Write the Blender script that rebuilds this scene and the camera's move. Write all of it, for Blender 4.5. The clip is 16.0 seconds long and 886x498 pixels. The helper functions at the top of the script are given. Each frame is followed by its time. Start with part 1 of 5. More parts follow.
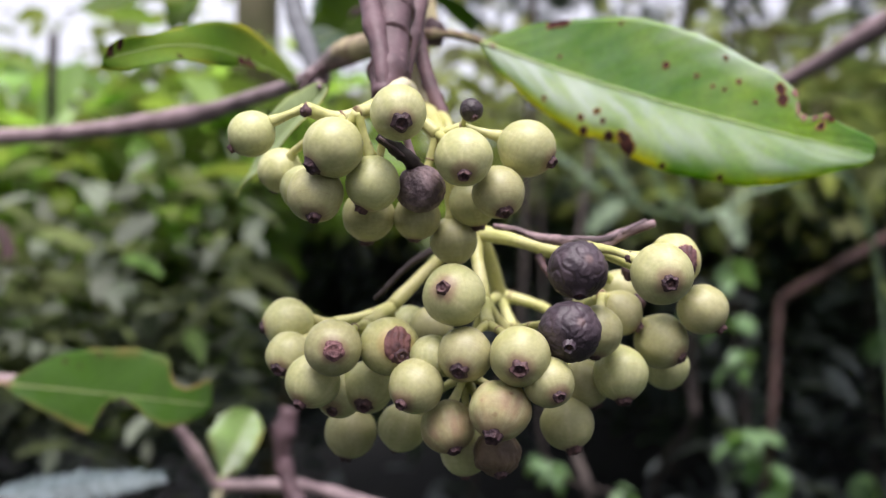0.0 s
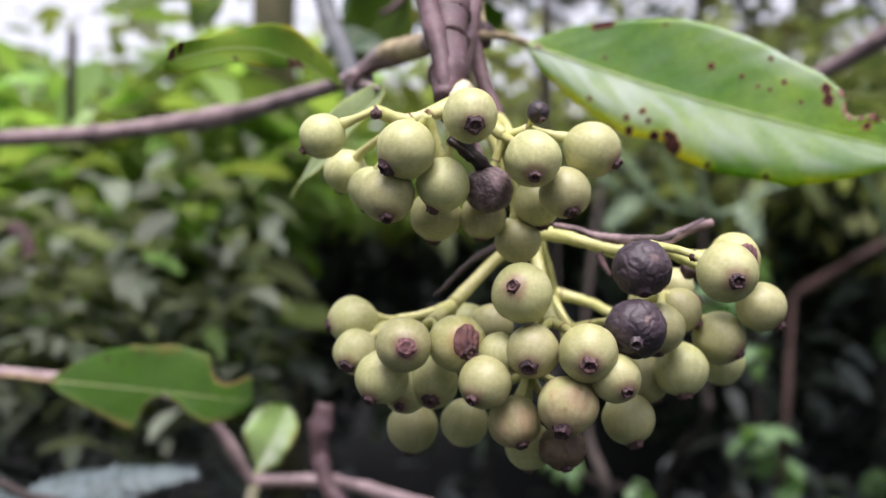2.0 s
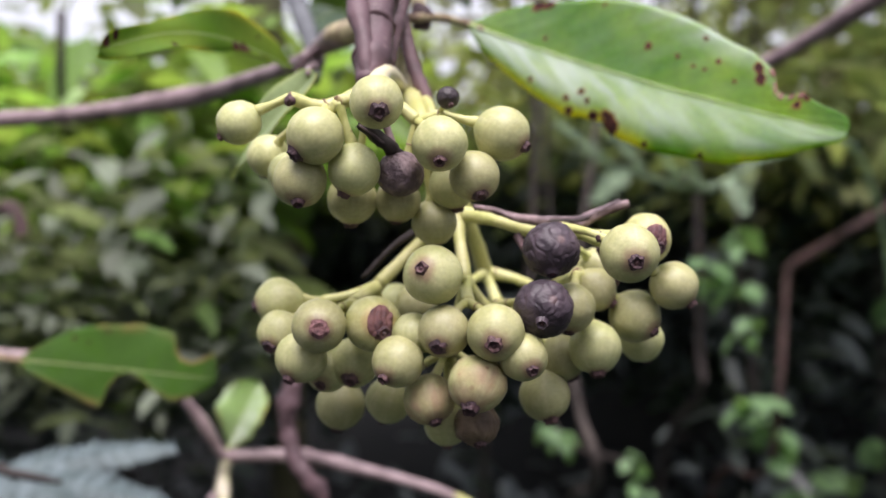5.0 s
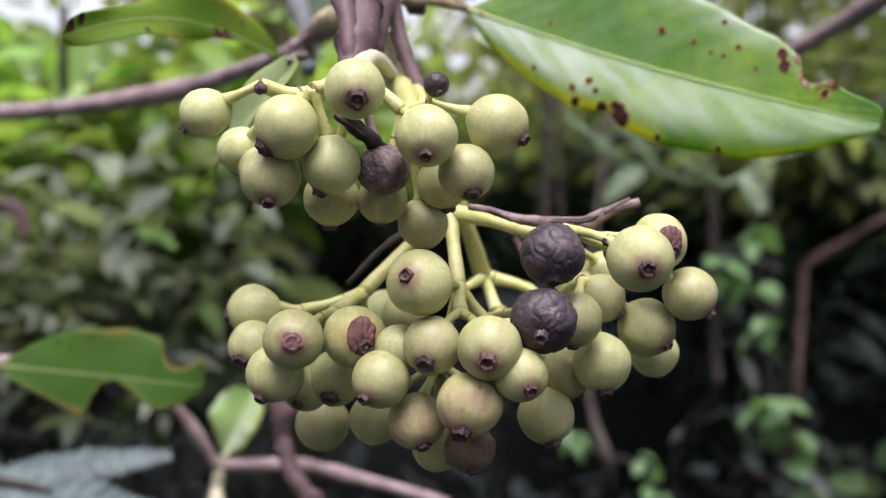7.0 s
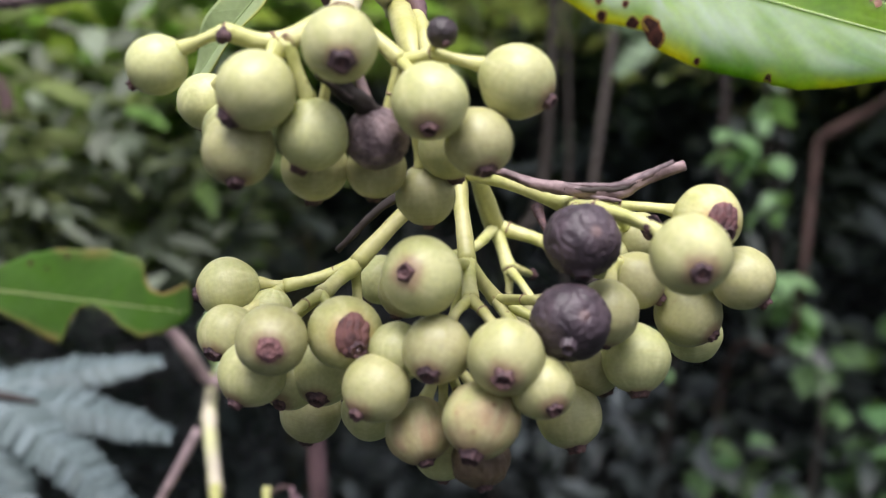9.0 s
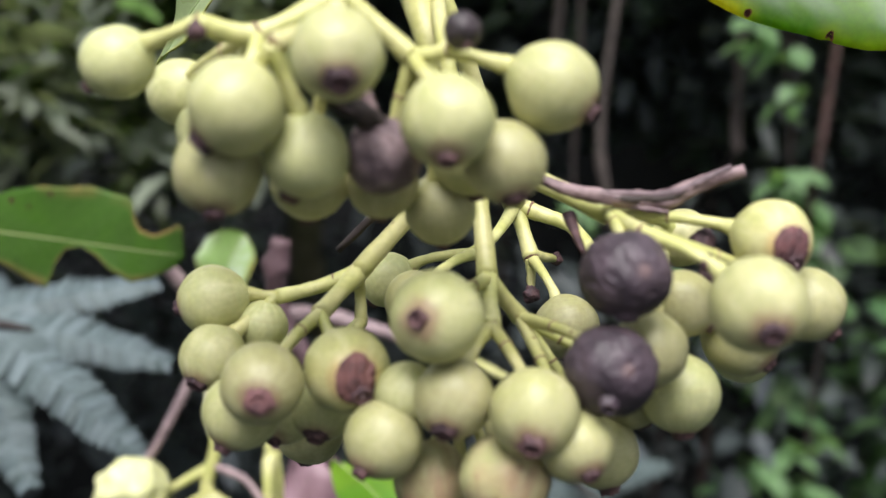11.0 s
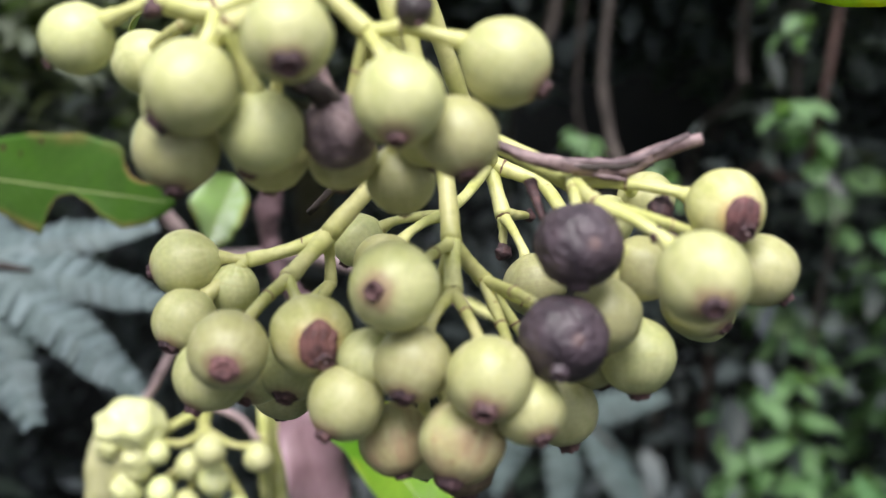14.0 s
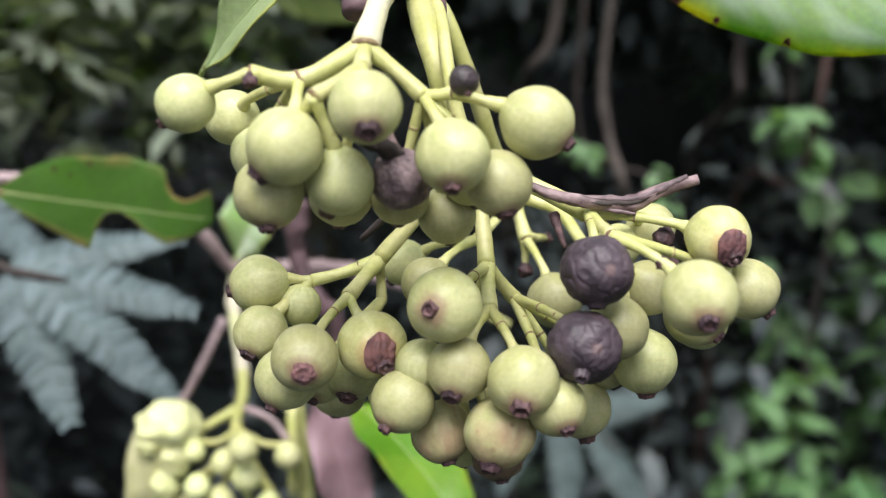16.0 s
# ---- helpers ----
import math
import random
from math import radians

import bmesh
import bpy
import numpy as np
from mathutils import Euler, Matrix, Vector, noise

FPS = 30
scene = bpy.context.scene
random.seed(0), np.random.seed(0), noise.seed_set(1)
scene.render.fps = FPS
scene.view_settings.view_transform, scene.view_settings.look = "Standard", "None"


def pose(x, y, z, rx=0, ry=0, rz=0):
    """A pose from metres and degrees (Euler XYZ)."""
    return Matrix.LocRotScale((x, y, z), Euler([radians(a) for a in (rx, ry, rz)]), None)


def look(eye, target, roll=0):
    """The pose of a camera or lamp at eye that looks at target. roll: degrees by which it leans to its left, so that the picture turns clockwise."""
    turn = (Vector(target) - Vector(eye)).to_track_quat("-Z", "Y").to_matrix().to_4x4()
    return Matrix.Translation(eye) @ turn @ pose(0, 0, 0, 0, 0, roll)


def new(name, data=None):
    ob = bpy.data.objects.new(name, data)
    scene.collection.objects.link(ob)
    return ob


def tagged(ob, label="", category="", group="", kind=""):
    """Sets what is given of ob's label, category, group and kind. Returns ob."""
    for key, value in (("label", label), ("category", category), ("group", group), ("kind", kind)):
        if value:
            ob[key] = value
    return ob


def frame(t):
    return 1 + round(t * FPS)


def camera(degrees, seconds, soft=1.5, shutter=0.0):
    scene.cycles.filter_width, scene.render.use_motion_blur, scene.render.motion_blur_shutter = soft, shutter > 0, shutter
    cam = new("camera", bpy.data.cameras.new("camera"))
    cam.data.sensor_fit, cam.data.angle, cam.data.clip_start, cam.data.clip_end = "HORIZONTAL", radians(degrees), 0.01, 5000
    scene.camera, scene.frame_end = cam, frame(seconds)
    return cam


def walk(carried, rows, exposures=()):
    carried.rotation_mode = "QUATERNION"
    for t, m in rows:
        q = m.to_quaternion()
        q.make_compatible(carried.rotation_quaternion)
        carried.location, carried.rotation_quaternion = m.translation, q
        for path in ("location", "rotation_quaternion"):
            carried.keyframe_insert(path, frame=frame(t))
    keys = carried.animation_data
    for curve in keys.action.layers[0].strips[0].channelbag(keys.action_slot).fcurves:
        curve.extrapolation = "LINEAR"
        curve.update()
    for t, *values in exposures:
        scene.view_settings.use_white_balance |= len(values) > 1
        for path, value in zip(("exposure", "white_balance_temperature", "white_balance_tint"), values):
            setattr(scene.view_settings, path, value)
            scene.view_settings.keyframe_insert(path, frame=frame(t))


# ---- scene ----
cam = camera(47.0, 16.0, 1.2)
cam.data.dof.use_dof = True
cam.data.dof.focus_distance = 0.157
cam.data.dof.aperture_fstop = 16.5
METRES, EYE, TILT, LEAN, TURN = 0.21, 1.3, 3.0, 0.0, 0.0
ROWS = [
    (0.0, 0.0, 0.0, 0.0, -0.0, 0.0, 0.0),
    (0.5, 0.0048, -0.0104, 0.0154, 0.17, -0.49, 0.36),
    (1.0, -0.0015, -0.0184, 0.0193, 0.3, -0.23, 0.25),
    (1.5, -0.0249, -0.0249, 0.0231, 0.39, -0.31, 0.33),
    (2.0, -0.0512, -0.0196, 0.0024, 0.27, -0.2, 0.11),
    (2.5, -0.0335, -0.0271, 0.0009, 0.5, -0.8, 0.53),
    (3.0, -0.0082, -0.027, 0.0073, 0.45, -0.9, 0.38),
    (3.5, 0.0008, -0.028, 0.0023, 0.66, -0.82, 0.32),
    (4.0, 0.018, -0.0377, 0.0061, 0.83, -1.2, 0.52),
    (4.5, 0.0245, -0.0452, 0.0092, 0.69, -1.58, 0.59),
    (7.0, 0.0468, 0.0502, 0.0133, 1.56, -1.89, 0.63),
    (7.5, 0.0471, 0.0799, 0.0482, 1.3, -4.74, 0.65),
    (8.0, 0.0811, 0.122, 0.0716, 2.28, -7.35, 0.74),
    (8.5, 0.0468, 0.1571, 0.0754, 1.6, -8.64, 0.66),
    (11.0, 0.03, 0.3026, 0.1505, 1.9, -16.71, 0.48),
    (11.5, 0.0182, 0.33, 0.1487, 1.74, -18.65, 0.53),
    (12.0, 0.0405, 0.3569, 0.1271, 2.14, -19.3, 0.69),
    (12.5, 0.0518, 0.356, 0.1345, 2.93, -20.51, 0.83),
    (13.0, 0.0144, 0.3412, 0.1515, 2.05, -20.62, 0.77),
    (13.5, 0.0232, 0.3144, 0.1538, 1.96, -20.35, 0.75),
    (14.0, 0.0578, 0.2984, 0.1761, 2.3, -20.73, 0.79),
    (14.5, 0.07, 0.2546, 0.2059, 2.63, -21.13, 0.92),
    (15.0, 0.0533, 0.2474, 0.226, 2.34, -21.09, 0.89),
    (15.5, 0.036, 0.2138, 0.2468, 2.09, -20.91, 0.85),
    (16.0, 0.0347, 0.194, 0.2314, 2.16, -20.59, 0.94),
]
walk(cam, [(t, pose(0, 0, EYE, TILT, LEAN, TURN) @ pose(METRES * x, METRES * y, METRES * z, 90 + pitch, roll, yaw)) for t, x, y, z, yaw, pitch, roll in ROWS], [(0.0, 0.21, 6420, 20), (4.5, 0.21, 6420, 20), (7.0, 0.19, 6400, 18), (8.5, 0.26, 6360, 16), (11.0, 0.20, 6400, 12), (12.5, 0.20, 6430, 10), (14.0, 0.26, 6400, 10), (16.0, 0.27, 6370, 9)])

# ---- sky and light: a bright overcast day at the edge of a thicket ----
world = bpy.data.worlds.new("sky")
scene.world = world
world.use_nodes = True
wn = world.node_tree.nodes
sky = wn.new("ShaderNodeTexSky")
sky.sky_type = "NISHITA"
sky.sun_disc = False
sky.sun_elevation, sky.sun_rotation = radians(65), radians(180)
sky.air_density, sky.dust_density = 1.0, 6.0
soften = wn.new("ShaderNodeMixRGB")
soften.inputs[0].default_value = 0.75
soften.inputs[2].default_value = (10.4, 10.8, 11.4, 1)
world.node_tree.links.new(sky.outputs[0], soften.inputs[1])
world.node_tree.links.new(soften.outputs[0], wn["Background"].inputs[0])
wn["Background"].inputs[1].default_value = 0.105
lamp = bpy.data.lights.new("sun", "SUN")
lamp.energy, lamp.angle, lamp.color = 5.0, radians(40), (1.0, 0.97, 0.92)
sun = new("sun", lamp)
sun.matrix_world = look((0, 0, 5), (0.0, 2.2, 0.2), 0)


# ---- materials ----
def V(x, y, z):
    return Vector((x, y, z))


def mat(name, base, second, scale=60.0, rough=0.5, bump=0.2, fine=400.0, spots=None, spot_scale=120.0, spot_size=0.32,
        through_light=0.0, random_by="object", spread=0.15, gloss=0.5, mid=(0.4, 0.65)):
    m = bpy.data.materials.new(name)
    m.use_nodes = True
    nt = m.node_tree
    n, l = nt.nodes, nt.links.new
    p = n["Principled BSDF"]
    co = n.new("ShaderNodeTexCoord")
    big = n.new("ShaderNodeTexNoise")
    big.inputs["Scale"].default_value, big.inputs["Detail"].default_value = scale, 5
    l(co.outputs["Object"], big.inputs["Vector"])
    ramp = n.new("ShaderNodeMapRange")
    ramp.inputs[1].default_value, ramp.inputs[2].default_value = mid
    l(big.outputs[0], ramp.inputs[0])
    mix = n.new("ShaderNodeMixRGB")
    mix.inputs[1].default_value, mix.inputs[2].default_value = (*base, 1), (*second, 1)
    l(ramp.outputs[0], mix.inputs[0])
    small = n.new("ShaderNodeTexNoise")
    small.inputs["Scale"].default_value, small.inputs["Detail"].default_value = fine, 4
    l(co.outputs["Object"], small.inputs["Vector"])
    colour = mix.outputs[0]
    if spots:
        speck = n.new("ShaderNodeTexVoronoi")
        speck.inputs["Scale"].default_value = spot_scale
        l(co.outputs["Object"], speck.inputs["Vector"])
        edge = n.new("ShaderNodeMapRange")
        edge.inputs[1].default_value, edge.inputs[2].default_value = spot_size, spot_size * 0.5
        l(speck.outputs[0], edge.inputs[0])
        gate = n.new("ShaderNodeMath")
        gate.operation = "MULTIPLY"
        l(edge.outputs[0], gate.inputs[0])
        l(ramp.outputs[0], gate.inputs[1])
        dots = n.new("ShaderNodeMixRGB")
        dots.inputs[2].default_value = (*spots, 1)
        l(gate.outputs[0], dots.inputs[0])
        l(colour, dots.inputs[1])
        colour = dots.outputs[0]
    vary = n.new("ShaderNodeHueSaturation")
    if random_by == "island":
        rnd = n.new("ShaderNodeNewGeometry").outputs["Random Per Island"]
    else:
        rnd = n.new("ShaderNodeObjectInfo").outputs["Random"]
    for socket, centre, width in (("Value", 1.0, spread * 2), ("Hue", 0.5, spread * 0.12)):
        sh = n.new("ShaderNodeMapRange")
        sh.inputs[3].default_value, sh.inputs[4].default_value = centre - width, centre + width
        l(rnd, sh.inputs[0])
        l(sh.outputs[0], vary.inputs[socket])
    grain = n.new("ShaderNodeMixRGB")
    grain.blend_type = "MULTIPLY"
    grain.inputs[0].default_value = 0.35
    gr = n.new("ShaderNodeMapRange")
    gr.inputs[1].default_value, gr.inputs[2].default_value, gr.inputs[3].default_value = 0.3, 0.65, 0.6
    l(small.outputs[0], gr.inputs[0])
    l(colour, vary.inputs["Color"])
    l(vary.outputs[0], grain.inputs[1])
    l(gr.outputs[0], grain.inputs[2])
    l(grain.outputs[0], p.inputs["Base Color"])
    p.inputs["Roughness"].default_value = rough
    p.inputs["Specular IOR Level"].default_value = gloss
    b = n.new("ShaderNodeBump")
    b.inputs["Strength"].default_value, b.inputs["Distance"].default_value = bump, 0.0004
    l(small.outputs[0], b.inputs["Height"])
    l(b.outputs[0], p.inputs["Normal"])
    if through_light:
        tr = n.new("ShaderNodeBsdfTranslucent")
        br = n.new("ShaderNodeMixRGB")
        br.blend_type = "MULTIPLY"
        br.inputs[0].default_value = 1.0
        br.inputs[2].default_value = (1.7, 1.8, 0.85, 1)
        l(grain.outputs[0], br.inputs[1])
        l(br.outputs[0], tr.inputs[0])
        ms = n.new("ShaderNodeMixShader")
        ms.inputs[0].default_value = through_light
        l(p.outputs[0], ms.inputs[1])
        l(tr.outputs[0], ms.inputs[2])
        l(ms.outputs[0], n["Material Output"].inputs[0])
    return m


def skin(name, *args, sub=0.12, **kw):
    m = mat(name, *args, **kw)
    p = m.node_tree.nodes["Principled BSDF"]
    p.inputs["Subsurface Weight"].default_value = sub
    p.inputs["Subsurface Scale"].default_value = 0.002
    p.inputs["Subsurface Radius"].default_value = (1.0, 1.0, 0.35)
    return m


def fruit_skin(name, *args, stain=(0.25, 0.14, 0.105), streak=(0.60, 0.58, 0.33), stain_size=0.90, **kw):
    """Berry skin. The UV map is flat round the calyx: its length is the angle from the calyx, its direction the meridian."""
    m = skin(name, *args, gloss=0.5, **kw)
    nt = m.node_tree
    n, l = nt.nodes, nt.links.new
    uv = n.new("ShaderNodeUVMap")
    uv.uv_map = "blade"
    far = n.new("ShaderNodeVectorMath")
    far.operation = "LENGTH"
    l(uv.outputs[0], far.inputs[0])
    way = n.new("ShaderNodeVectorMath")
    way.operation = "NORMALIZE"
    l(uv.outputs[0], way.inputs[0])
    sep = n.new("ShaderNodeSeparateXYZ")
    l(way.outputs[0], sep.inputs[0])
    shift = n.new("ShaderNodeMath")
    shift.operation = "MULTIPLY_ADD"
    shift.inputs[1].default_value = 40.0
    l(n.new("ShaderNodeObjectInfo").outputs["Random"], shift.inputs[0])
    slow = n.new("ShaderNodeMath")
    slow.operation = "MULTIPLY"
    slow.inputs[1].default_value = 0.35
    l(far.outputs["Value"], slow.inputs[0])
    l(slow.outputs[0], shift.inputs[2])
    comb = n.new("ShaderNodeCombineXYZ")
    l(sep.outputs[0], comb.inputs[0])
    l(sep.outputs[1], comb.inputs[1])
    l(shift.outputs[0], comb.inputs[2])
    streaks = n.new("ShaderNodeTexNoise")
    streaks.inputs["Scale"].default_value, streaks.inputs["Detail"].default_value = 2.6, 4
    l(comb.outputs[0], streaks.inputs["Vector"])
    line = n.new("ShaderNodeMapRange")
    line.inputs[1].default_value, line.inputs[2].default_value, line.inputs[4].default_value = 0.46, 0.70, 0.55
    l(streaks.outputs[0], line.inputs[0])
    blot = n.new("ShaderNodeTexNoise")
    blot.inputs["Scale"].default_value, blot.inputs["Detail"].default_value = 420, 4
    co = n.new("ShaderNodeTexCoord")
    l(co.outputs["Object"], blot.inputs["Vector"])
    ragged = n.new("ShaderNodeMath")
    ragged.operation = "MULTIPLY_ADD"
    ragged.inputs[1].default_value = 0.40
    l(blot.outputs[0], ragged.inputs[0])
    l(far.outputs["Value"], ragged.inputs[2])
    near = n.new("ShaderNodeMapRange")
    near.interpolation_type = "SMOOTHSTEP"
    near.inputs[1].default_value, near.inputs[2].default_value, near.inputs[3].default_value, near.inputs[4].default_value = 0.42, stain_size, 0.8, 0.0
    l(ragged.outputs[0], near.inputs[0])
    src = next(x for x in n if x.type == "HUE_SAT")
    old = src.inputs["Color"].links[0].from_socket
    a = n.new("ShaderNodeMixRGB")
    a.inputs[2].default_value = (*streak, 1)
    l(line.outputs[0], a.inputs[0])
    l(old, a.inputs[1])
    b = n.new("ShaderNodeMixRGB")
    b.inputs[2].default_value = (*stain, 1)
    l(near.outputs[0], b.inputs[0])
    l(a.outputs[0], b.inputs[1])
    russet = n.new("ShaderNodeTexNoise")
    russet.noise_dimensions = "4D"
    russet.inputs["Scale"].default_value, russet.inputs["Detail"].default_value = 190, 5
    l(co.outputs["Object"], russet.inputs["Vector"])
    l(shift.outputs[0], russet.inputs["W"])
    rub = n.new("ShaderNodeMapRange")
    rub.inputs[1].default_value, rub.inputs[2].default_value, rub.inputs[4].default_value = 0.50, 0.78, 0.5
    l(russet.outputs[0], rub.inputs[0])
    c = n.new("ShaderNodeMixRGB")
    c.inputs[2].default_value = (0.36, 0.27, 0.12, 1)
    l(rub.outputs[0], c.inputs[0])
    l(b.outputs[0], c.inputs[1])
    l(c.outputs[0], src.inputs["Color"])
    return m


def leaf_skin(name, base, vein, margin, rough=0.35, through_light=0.4, edge=0, second=None, painted_sheen=None):
    """Leaf blade: the UV map runs along (u) and across (v, 0 at the midrib)."""
    m = mat(name, base, second or tuple(c * 0.7 for c in base), scale=38, rough=rough, bump=0.25, fine=700, through_light=through_light, spread=0.04)
    nt = m.node_tree
    n, l = nt.nodes, nt.links.new
    uv = n.new("ShaderNodeUVMap")
    uv.uv_map = "blade"
    sep = n.new("ShaderNodeSeparateXYZ")
    l(uv.outputs[0], sep.inputs[0])
    across = n.new("ShaderNodeMath")
    across.operation = "ABSOLUTE"
    l(sep.outputs[1], across.inputs[0])
    slant = n.new("ShaderNodeMath")
    slant.operation = "MULTIPLY_ADD"
    slant.inputs[1].default_value = -0.22
    l(across.outputs[0], slant.inputs[0])
    l(sep.outputs[0], slant.inputs[2])
    saw = n.new("ShaderNodeMath")
    saw.operation = "PINGPONG"
    saw.inputs[1].default_value = 0.036
    l(slant.outputs[0], saw.inputs[0])
    vline = n.new("ShaderNodeMapRange")
    vline.inputs[1].default_value, vline.inputs[2].default_value, vline.inputs[3].default_value, vline.inputs[4].default_value = 0.0, 0.010, 0.07, 0.0
    l(saw.outputs[0], vline.inputs[0])
    rim = n.new("ShaderNodeMapRange")
    rim.inputs[1].default_value, rim.inputs[2].default_value = 0.74, 1.02
    if edge:
        one = n.new("ShaderNodeMath")
        one.operation = "MULTIPLY"
        one.inputs[1].default_value = edge
        l(sep.outputs[1], one.inputs[0])
        l(one.outputs[0], rim.inputs[0])
    else:
        l(across.outputs[0], rim.inputs[0])
    blot = n.new("ShaderNodeTexNoise")
    blot.inputs["Scale"].default_value, blot.inputs["Detail"].default_value = 55, 3
    gate = n.new("ShaderNodeMapRange")
    gate.inputs[1].default_value, gate.inputs[2].default_value = 0.45, 0.62
    co = n.new("ShaderNodeTexCoord")
    l(co.outputs["Object"], blot.inputs["Vector"])
    l(blot.outputs[0], gate.inputs[0])
    both = n.new("ShaderNodeMath")
    both.operation = "MULTIPLY"
    l(rim.outputs[0], both.inputs[0])
    l(gate.outputs[0], both.inputs[1])
    mixv = n.new("ShaderNodeMixRGB")
    mixv.inputs[2].default_value = (*vein, 1)
    l(vline.outputs[0], mixv.inputs[0])
    src = next(x for x in n if x.type == "HUE_SAT")
    old = src.inputs["Color"].links[0].from_socket
    l(old, mixv.inputs[1])
    mixm = n.new("ShaderNodeMixRGB")
    mixm.inputs[2].default_value = (*margin, 1)
    l(both.outputs[0], mixm.inputs[0])
    l(mixv.outputs[0], mixm.inputs[1])
    l(mixm.outputs[0], src.inputs["Color"])
    # Sky sheen painted as a pale diffuse layer on lower half and shoulder.
    if painted_sheen:
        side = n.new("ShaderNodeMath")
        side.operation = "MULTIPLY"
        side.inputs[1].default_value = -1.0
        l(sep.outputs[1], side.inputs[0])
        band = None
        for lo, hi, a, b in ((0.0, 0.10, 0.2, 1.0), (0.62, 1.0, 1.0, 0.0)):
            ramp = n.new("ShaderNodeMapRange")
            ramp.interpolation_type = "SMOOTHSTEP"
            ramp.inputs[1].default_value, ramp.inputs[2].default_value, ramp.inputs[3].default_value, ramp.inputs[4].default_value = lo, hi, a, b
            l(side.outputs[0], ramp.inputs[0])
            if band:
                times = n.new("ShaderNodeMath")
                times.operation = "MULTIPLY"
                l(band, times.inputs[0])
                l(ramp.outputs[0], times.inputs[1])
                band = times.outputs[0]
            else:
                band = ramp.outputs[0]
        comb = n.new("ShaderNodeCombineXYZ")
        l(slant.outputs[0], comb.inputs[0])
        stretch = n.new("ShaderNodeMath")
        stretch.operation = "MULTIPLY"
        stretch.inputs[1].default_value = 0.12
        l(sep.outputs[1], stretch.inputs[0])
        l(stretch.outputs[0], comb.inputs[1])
        sheen_noise = n.new("ShaderNodeTexNoise")
        sheen_noise.inputs["Scale"].default_value, sheen_noise.inputs["Detail"].default_value = 13, 2
        l(comb.outputs[0], sheen_noise.inputs["Vector"])
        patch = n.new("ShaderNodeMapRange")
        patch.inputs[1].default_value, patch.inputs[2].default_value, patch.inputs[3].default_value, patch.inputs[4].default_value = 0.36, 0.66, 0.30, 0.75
        l(sheen_noise.outputs[0], patch.inputs[0])
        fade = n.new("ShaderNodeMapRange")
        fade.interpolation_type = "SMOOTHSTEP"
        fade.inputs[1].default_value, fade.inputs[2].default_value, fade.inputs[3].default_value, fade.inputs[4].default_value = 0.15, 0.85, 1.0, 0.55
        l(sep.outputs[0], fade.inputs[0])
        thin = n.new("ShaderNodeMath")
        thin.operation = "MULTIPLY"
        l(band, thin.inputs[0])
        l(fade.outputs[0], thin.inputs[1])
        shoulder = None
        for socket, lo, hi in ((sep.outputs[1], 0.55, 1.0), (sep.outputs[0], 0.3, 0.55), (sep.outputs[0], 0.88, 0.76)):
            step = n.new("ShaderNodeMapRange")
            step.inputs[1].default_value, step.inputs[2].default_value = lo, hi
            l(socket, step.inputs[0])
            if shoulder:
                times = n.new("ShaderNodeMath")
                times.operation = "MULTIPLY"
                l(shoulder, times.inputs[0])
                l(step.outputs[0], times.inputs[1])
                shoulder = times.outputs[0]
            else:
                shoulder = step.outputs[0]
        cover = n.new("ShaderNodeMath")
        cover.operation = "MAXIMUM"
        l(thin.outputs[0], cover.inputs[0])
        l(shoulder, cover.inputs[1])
        sheen_mask = n.new("ShaderNodeMath")
        sheen_mask.operation = "MULTIPLY"
        l(cover.outputs[0], sheen_mask.inputs[0])
        l(patch.outputs[0], sheen_mask.inputs[1])
        layer = n.new("ShaderNodeBsdfDiffuse")
        layer.inputs["Color"].default_value = (*painted_sheen, 1)
        with_sheen = n.new("ShaderNodeMixShader")
        l(sheen_mask.outputs[0], with_sheen.inputs[0])
        l(n["Material Output"].inputs[0].links[0].from_socket, with_sheen.inputs[1])
        l(layer.outputs[0], with_sheen.inputs[2])
        l(with_sheen.outputs[0], n["Material Output"].inputs[0])
    sheen = n.new("ShaderNodeMapRange")
    sheen.inputs[1].default_value, sheen.inputs[2].default_value, sheen.inputs[3].default_value, sheen.inputs[4].default_value = 0.38, 0.62, rough * 0.75, rough * 2.0
    l(blot.outputs[0], sheen.inputs[0])
    l(sheen.outputs[0], n["Principled BSDF"].inputs["Roughness"])
    bump = next(x for x in n if x.type == "BUMP")
    add = n.new("ShaderNodeMath")
    add.operation = "MULTIPLY_ADD"
    add.inputs[1].default_value = -2.0
    l(vline.outputs[0], add.inputs[0])
    l(bump.inputs["Height"].links[0].from_socket, add.inputs[2])
    l(add.outputs[0], bump.inputs["Height"])
    return m


GREEN = fruit_skin("green_berry_skin", (0.365, 0.382, 0.15), (0.475, 0.468, 0.245), scale=105, rough=0.46, bump=0.05, fine=1500, spread=0.10, mid=(0.32, 0.7))
SCARRED = fruit_skin("scarred_berry_skin", (0.39, 0.39, 0.15), (0.50, 0.46, 0.23), stain=(0.46, 0.22, 0.11), stain_size=1.05, scale=105, rough=0.46, bump=0.06, fine=1500, spread=0.06)
BLUSH = fruit_skin("blushed_berry_skin", (0.38, 0.39, 0.17), (0.42, 0.30, 0.18), scale=130, rough=0.58, bump=0.12, fine=1300,
             spots=(0.22, 0.10, 0.06), spot_scale=420, spot_size=0.22, spread=0.05)
BLACK = mat("dried_black_skin", (0.018, 0.012, 0.016), (0.04, 0.028, 0.034), scale=700, rough=0.5, bump=0.6, fine=1600)
DARK = mat("shrivelled_berry_skin", (0.032, 0.022, 0.032), (0.095, 0.066, 0.086), scale=240, spots=(0.16, 0.10, 0.10), spot_scale=200, spot_size=0.22, rough=0.55, bump=0.35, fine=1100, spread=0.08, mid=(0.36, 0.72))
